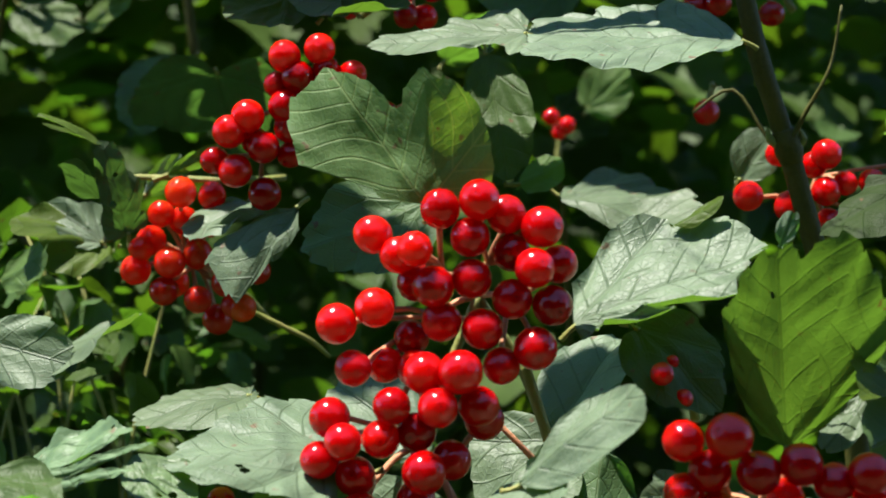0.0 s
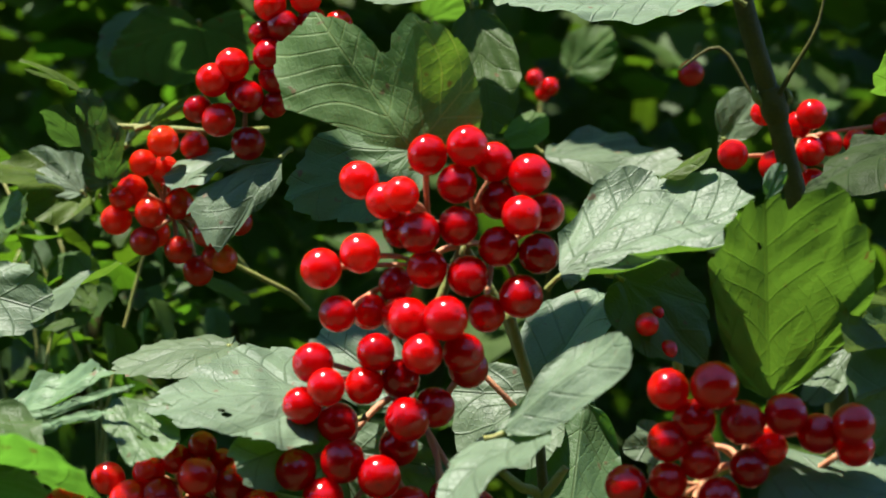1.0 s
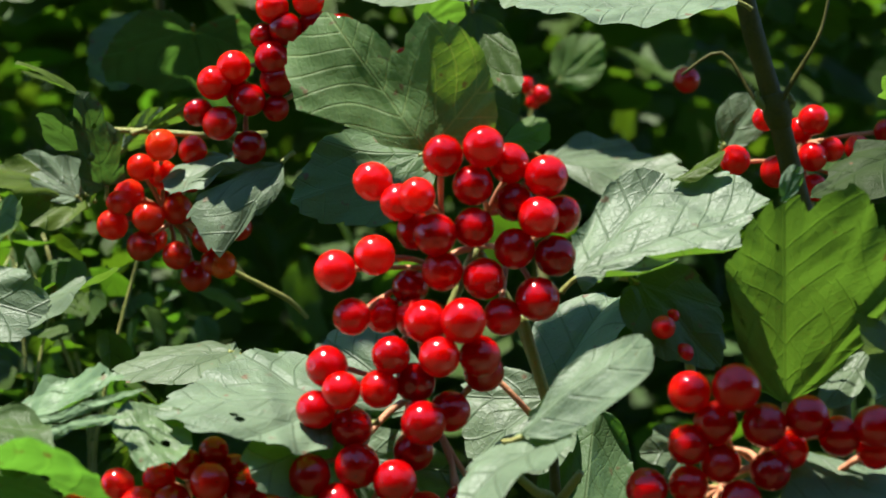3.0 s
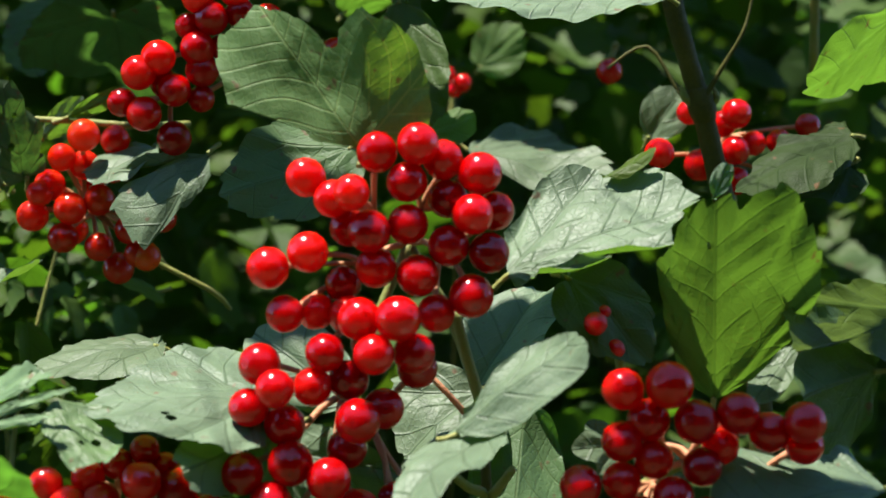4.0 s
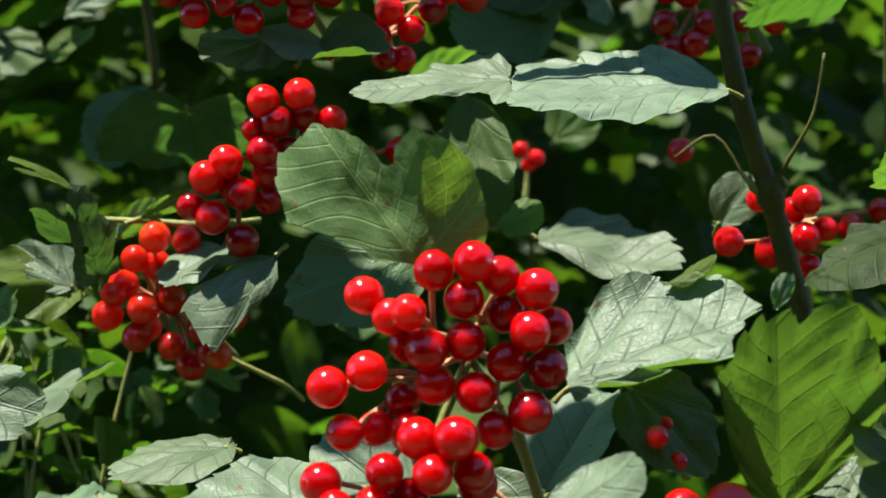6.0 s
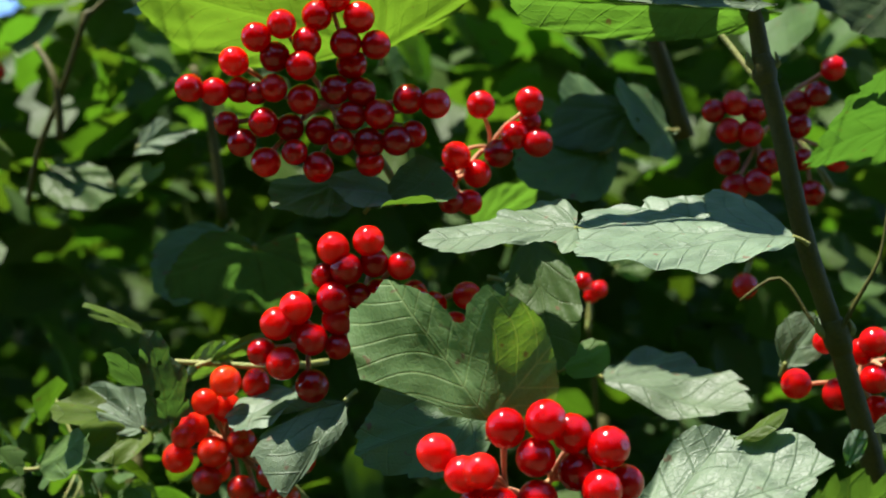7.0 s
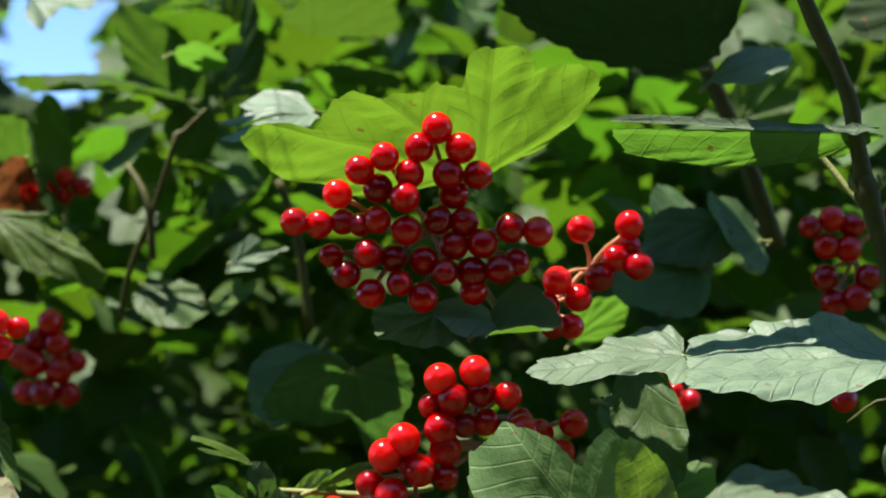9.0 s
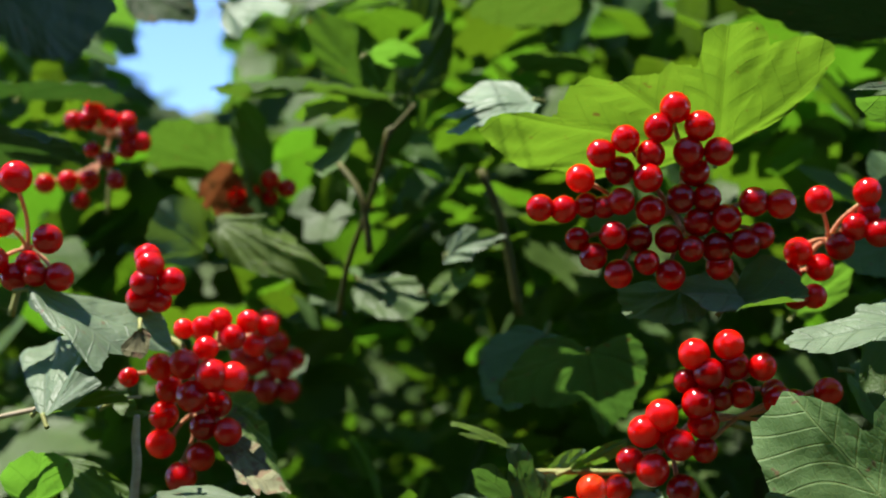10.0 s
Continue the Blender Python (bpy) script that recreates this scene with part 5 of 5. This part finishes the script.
leaf((0.0497, 0.4156, 1.5655), (0.0277, 0.4156, 1.5688), (0.0387, 0.4306, 1.5655), "unseen leaf added overhead to throw shade", OVATE, petiole=(0.0640, 0.2000, 1.8559), droop=0.05, thick=0.4)
leaf((-0.0036, 0.4975, 1.7753), (-0.0936, 0.4975, 1.7888), (-0.0486, 0.5275, 1.7753), "unseen leaf added overhead to throw shade", OVATE, petiole=(-0.0360, 0.2000, 1.8521), droop=0.05, thick=0.4)
leaf((0.0186, 0.4993, 1.7289), (-0.0114, 0.4993, 1.7334), (0.0036, 0.5143, 1.7289), "unseen leaf added overhead to throw shade", OVATE, petiole=(0.0189, 0.2000, 1.8587), droop=0.05, thick=0.4)
stem("twig", "thin yellow-green forked twig", ((0.0164, 0.3373, 1.3403), (0.0212, 0.3419, 1.3360), (0.0255, 0.3466, 1.3329), (0.0276, 0.3511, 1.3176)), (0.0009, 0.0011, 0.0012, 0.0014), STALK_GREEN, "twig")
stem("twig", "thin yellow-green forked twig", ((0.0309, 0.3415, 1.3405), (0.0277, 0.3445, 1.3351), (0.0261, 0.3486, 1.3320)), (0.0009, 0.0011, 0.0012), STALK_GREEN, "twig")
stem("twig", "thin pinkish twig under the berries", ((0.0124, 0.3531, 1.3603), (0.0175, 0.3527, 1.3553), (0.0223, 0.3553, 1.3501)), (0.0007, 0.0007, 0.0008), STALK, "twig")
stem("twig", "thin yellow-green berry twig", ((-0.0406, 0.3458, 1.3373), (-0.0282, 0.3449, 1.3308), (-0.0098, 0.3437, 1.3281), (0.0127, 0.3471, 1.3221)), (0.0009, 0.0010, 0.0010, 0.0012), STALK_GREEN, "twig")
stem("twig", "pale dry dead upright twig", ((-0.2046, 0.4276, 1.4458), (-0.2056, 0.4283, 1.4384), (-0.2056, 0.4289, 1.4319), (-0.2079, 0.4299, 1.4189)), (0.0009, 0.0013, 0.0013, 0.0014), BARK_PALE, "twig")
stem("twig", "thin brown twig under a leaf", ((-0.2533, 0.4326, 1.4470), (-0.2362, 0.4291, 1.4493), (-0.2245, 0.4301, 1.4508), (-0.2061, 0.4371, 1.4512)), (0.0008, 0.0008, 0.0007, 0.0004), BARK_PALE, "twig")
stem("twig", "thin green twig beside the leaves", ((-0.0937, 0.4586, 1.4215), (-0.0764, 0.4535, 1.4207), (-0.0616, 0.4534, 1.4199), (-0.0474, 0.4633, 1.4214)), (0.0008, 0.0009, 0.0010, 0.0010), STALK_GREEN, "twig")
stem("twig", "thin green twig among shaded leaves", ((-0.0579, 0.4600, 1.3820), (-0.0480, 0.4620, 1.3769), (-0.0401, 0.4650, 1.3726), (-0.0350, 0.4750, 1.3670)), (0.0007, 0.0008, 0.0008, 0.0006), STALK_GREEN, "twig")
stem("twig", "thin green-brown twig in the shrub", ((-0.1690, 0.5936, 1.5414), (-0.1595, 0.5860, 1.5260), (-0.1578, 0.5884, 1.5036)), (0.0012, 0.0014, 0.0016), BARK, "twig")
stem("twig", "thin dark twig deep in the shrub", ((-0.1159, 0.6395, 1.5415), (-0.1081, 0.6427, 1.5169), (-0.1037, 0.6470, 1.4781)), (0.0018, 0.0020, 0.0020), BARK, "twig")
leaf((0.0743, 0.3403, 1.4006), (0.0766, 0.3383, 1.4083), (0.0781, 0.3382, 1.4055), "small curled leaf tip catching the sun", OVATE, petiole=False, wave=0.08, teeth=0.12)
leaf((0.0536, 0.3567, 1.4052), (0.0654, 0.3551, 1.4100), (0.0597, 0.3584, 1.4092), "curled bright green leaf edge", OVATE, LEAF_LIGHT, petiole=False, teeth=0.01, roll=1.0)
# unseen bough, added only to carry the shading leaves
stem("bough", "unseen brown bough added to hold the shading leaves", ((-0.3500, 0.2000, 1.8144), (-0.1700, 0.2000, 1.8360), (0.0300, 0.2000, 1.8600), (0.2300, 0.2000, 1.8360), (0.7500, 0.1000, 1.3000), (0.8500, 0.0000, -0.0200)), (0.006, 0.006, 0.007, 0.009, 0.011, 0.013), BARK, "branch")
stem("twig", "thin shaded twig deep in the shrub", ((0.0441, 0.6000, 1.4331), (0.0490, 0.6200, 1.4048), (0.0546, 0.6600, 1.3375), (0.0579, 0.7000, 1.2313)), (0.0007, 0.0009, 0.0010, 0.0012), BARK, "twig")
stem("leaf_stalk", "dark green leaf stalk rising from the stem joint", ((0.0967, 0.4302, 1.4300), (0.1004, 0.4281, 1.4377), (0.1052, 0.4250, 1.4471), (0.1076, 0.4249, 1.4546), (0.1096, 0.4248, 1.4670)), (0.0009, 0.0007, 0.0005, 0.0004, 0.0004), BARK, "leaf stalk")
cluster((0.1137, 0.4515, 1.5562), (0.1324, 0.4592, 1.5565), "bright red berry cluster high beside the stem",
        [(-22.9, -16.3, -3.8, 8.1), (-15.1, -13.5, -3.4, 7.5), (-8.8, -16.4, -5.5, 8.1), (-2.0, -15.1, -1.4, 7.5), (-6.4, -15.7, -12.6, 8.1)],
        [(-7.8, -10.0, -20.7, 5.9), (-1.4, -13.4, -6.8, 7.5), (-3.3, -10.3, -19.1, 5.9), (-9.1, -14.0, 0.6, 7.5)])
# shade painted in here too, by the near-black green
leaf((0.1400, 0.5004, 1.5459), (0.0980, 0.4917, 1.5400), (0.1103, 0.4834, 1.5205), "dark green leaf in deep shade", BROAD, LEAF_SHADE, wave=0.02)
leaf((0.1549, 0.5363, 1.5861), (0.0931, 0.5193, 1.5656), (0.1147, 0.5103, 1.5518), "dark green leaf in deep shade", BROAD, LEAF_SHADE, wave=0.02)
stem("twig", "thin green twig above the stem", ((0.1324, 0.4592, 1.5565), (0.1426, 0.4734, 1.5135), (0.1530, 0.5004, 1.4437)), (0.0012, 0.0014, 0.0016), STALK_GREEN, "twig")

# ---- foliage deeper in the shrub ----
def open_sky(p):
    """The gaps above the shrub where the sky shows."""
    yaw = math.degrees(math.atan2(-(p.x + 0.05), p.y))
    pitch = math.degrees(math.atan2(p.z - 1.44, math.hypot(p.x + 0.05, p.y)))
    if p.y < 1.3 and 11.3 < yaw < 20.0 and pitch > 9.5 + abs(yaw - 15.5) * 0.5:
        return True
    if 13.0 < yaw < 18.5 and pitch > 10.5 + abs(yaw - 15.5) * 0.6:
        return True
    return pitch > 17


def scatter(n, near, far, seed, low=-0.30, high=0.34, sideways=0.45):
    rng = random.Random(seed)
    out = []
    while len(out) < n:
        y = near + (far - near) * rng.random() ** 0.8
        p = Vector((rng.uniform(-sideways, sideways * 1.15) * y - 0.02, y, 1.40 + rng.uniform(low, high) * y))
        if not open_sky(p):
            out.append(p)
    return out


def shade_leaves(n, near, far, seed):
    """Unseen leaves, added above the view to throw the shade."""
    rng = random.Random(seed)
    out = []
    while len(out) < n:
        y = rng.uniform(near, far)
        p = Vector((rng.uniform(-1.6, 1.0) - 0.2 * y, y, rng.uniform(1.5 + 0.36 * y, 2.3 + 0.42 * y)))
        yaw = math.degrees(math.atan2(-(p.x + 0.05), p.y))
        if not 11.0 < yaw < 20.0:
            out.append(p)
    return out


foliage("foliage", scatter(800, 0.66, 1.0, 3) + scatter(350, 0.70, 1.1, 33, low=0.10), LEAF_FAR, "dense green lobed leaves behind the berries", size=(0.022, 0.045), seed=5, simple=[TRI, OVATE, BROAD])
foliage("foliage", scatter(3300, 0.95, 1.8, 4), LEAF_FAR, "dense green leaves deep in the shrub", size=(0.03, 0.05), seed=6, simple=[TRI, OVATE])
foliage("foliage", scatter(4300, 1.8, 4.0, 7), LEAF_FAR, "far green hedge leaves in patchy light", size=(0.06, 0.12), seed=8, simple=[OVATE, BROAD])
foliage("foliage", scatter(9500, 4.0, 7.0, 9), LEAF_TREE, "dark green trees behind the shrub", size=(0.12, 0.25), seed=10, simple=[OVATE, BROAD], k=10)
# added out of view, only to block sun from the foliage
foliage("foliage", shade_leaves(1700, 0.9, 3.5, 11), LEAF_TREE, "unseen leaves added overhead to shade the shrub", size=(0.08, 0.14), seed=12, simple=[OVATE, BROAD], k=10)

rng = random.Random(61)
upper = []
while len(upper) < 60:
    y = rng.uniform(0.74, 1.05)
    p = Vector((rng.uniform(-0.42, 0.20) * y - 0.05, y, 1.44 + rng.uniform(0.08, 0.23) * y))
    if not open_sky(p):
        upper.append(p)
foliage("foliage", upper, LEAF_FAR, "broad upper leaves of the shrub lit by the sun", size=(0.05, 0.08), seed=62, simple=[OVATE, BROAD, TRI], up=0.35)

rng = random.Random(21)
weeds = [Vector((rng.uniform(-0.165, -0.075), rng.uniform(0.47, 0.60), rng.uniform(1.325, 1.405))) for _ in range(170)]
foliage("foliage", weeds, LEAF_FAR, "tangle of small weed leaflets beside the berries", size=(0.006, 0.017), seed=22, simple=[OVATE, TRI], up=0.8)
for k in range(9):
    x, y = rng.uniform(-0.15, -0.085), rng.uniform(0.48, 0.57)
    stem("weed_stalk", "thin pale green weed stalk among leaflets", ((x, y, 1.27), (x + rng.uniform(-0.01, 0.01), y, 1.33), (x + rng.uniform(-0.03, 0.02), y + 0.01, rng.uniform(1.37, 1.41))), (0.0009, 0.0007, 0.0004), STALK_GREEN, "weed", sides=6)


def ring(n, seed):
    """Unseen trees round the open side, behind the viewer, added to limit sky light."""
    rng = random.Random(seed)
    out = []
    while len(out) < n:
        a, d = rng.uniform(0.35, math.pi - 0.35), rng.uniform(5.0, 8.0)
        out.append(Vector((d * math.cos(a) * 1.3, -d * math.sin(a), 5.2 * rng.random() ** 0.8 + 0.8 * math.sin(a * 7))))
    return out


# unseen, added to hold back sky fill and darken the berries' reflections
foliage("foliage", ring(9000, 13), LEAF_TREE, "unseen green trees added behind the viewer to limit sky light", size=(0.35, 0.6), seed=14, simple=[OVATE, BROAD], k=8)

def below(n, seed):
    """The lower part of the shrub, under the berries."""
    rng = random.Random(seed)
    out = []
    while len(out) < n:
        y = rng.uniform(0.2, 1.3)
        out.append(Vector((rng.uniform(-0.45, 0.45), y, rng.uniform(0.85, 1.33 - 0.21 * y))))
    return out


foliage("foliage", below(900, 17), LEAF_FAR, "leaves of the shrub's lower twigs", size=(0.035, 0.06), seed=18, simple=[TRI, BROAD])


def flank(n, near, far, seed):
    """The shrub and the trees go on to both sides, down to the ground."""
    rng = random.Random(seed)
    out = []
    while len(out) < n:
        y = rng.uniform(near, far)
        x = rng.choice((-1, 1)) * (0.44 * y + rng.random() * (0.6 + 1.3 * min(y, 2.5)))
        edge = max(0.0, abs(x) - 0.44 * y)
        p = Vector((x, y + 0.15 * edge, rng.uniform(0.05, 1.42 + 0.27 * y - 0.12 * edge + 0.12 * noise.noise((x * 2, y * 2, 3.3)))))
        if not open_sky(p):
            out.append(p)
    return out


def under(n, near, far, seed):
    rng = random.Random(seed)
    out = []
    while len(out) < n:
        y = rng.uniform(near, far)
        out.append(Vector((rng.uniform(-0.5, 0.5) * (y + 0.5), y, rng.uniform(0.03, 1.32 - 0.28 * y if y < 2.0 else 0.75))))
    return out


foliage("foliage", flank(5200, 0.55, 2.4, 41) + under(2600, 0.45, 2.4, 42), LEAF_FAR, "outer leaves of the shrub down to the ground", size=(0.05, 0.09), seed=43, simple=[TRI, BROAD], k=10)
foliage("foliage", flank(5200, 2.4, 7.0, 44) + under(1500, 2.4, 7.0, 45), LEAF_TREE, "green trees to both sides of the shrub", size=(0.14, 0.28), seed=46, simple=[OVATE, BROAD], k=10)
rng = random.Random(51)
for k in range(9):
    x, y = -0.55 + 0.13 * k + rng.uniform(-0.04, 0.04), rng.uniform(0.85, 1.25)
    stem("shrub_stem", "brown upright stem deep inside the shrub", ((x * 0.5, y + 0.1, -0.03), (x * 0.7, y, 0.5), (x, y, 1.0), (x + rng.uniform(-0.05, 0.05), y + 0.05, 1.38)), (0.011, 0.009, 0.007, 0.004), BARK, "stem", sides=8)

# ---- ground to the horizon ----
bm = bmesh.new()
bmesh.ops.create_grid(bm, x_segments=80, y_segments=80, size=1.0)
for v in bm.verts:
    d = max(abs(v.co.x), abs(v.co.y))
    k = 1.5 + 1500 * d**4
    v.co.x *= k
    v.co.y *= k
    v.co.z = 0.04 * noise.noise((v.co.x * 1.3, v.co.y * 1.3, 0))
ground = part("ground", bm, GROUND, None)
tagged(ground, "uneven soil and grass under the shrub", "ground", kind="structure")
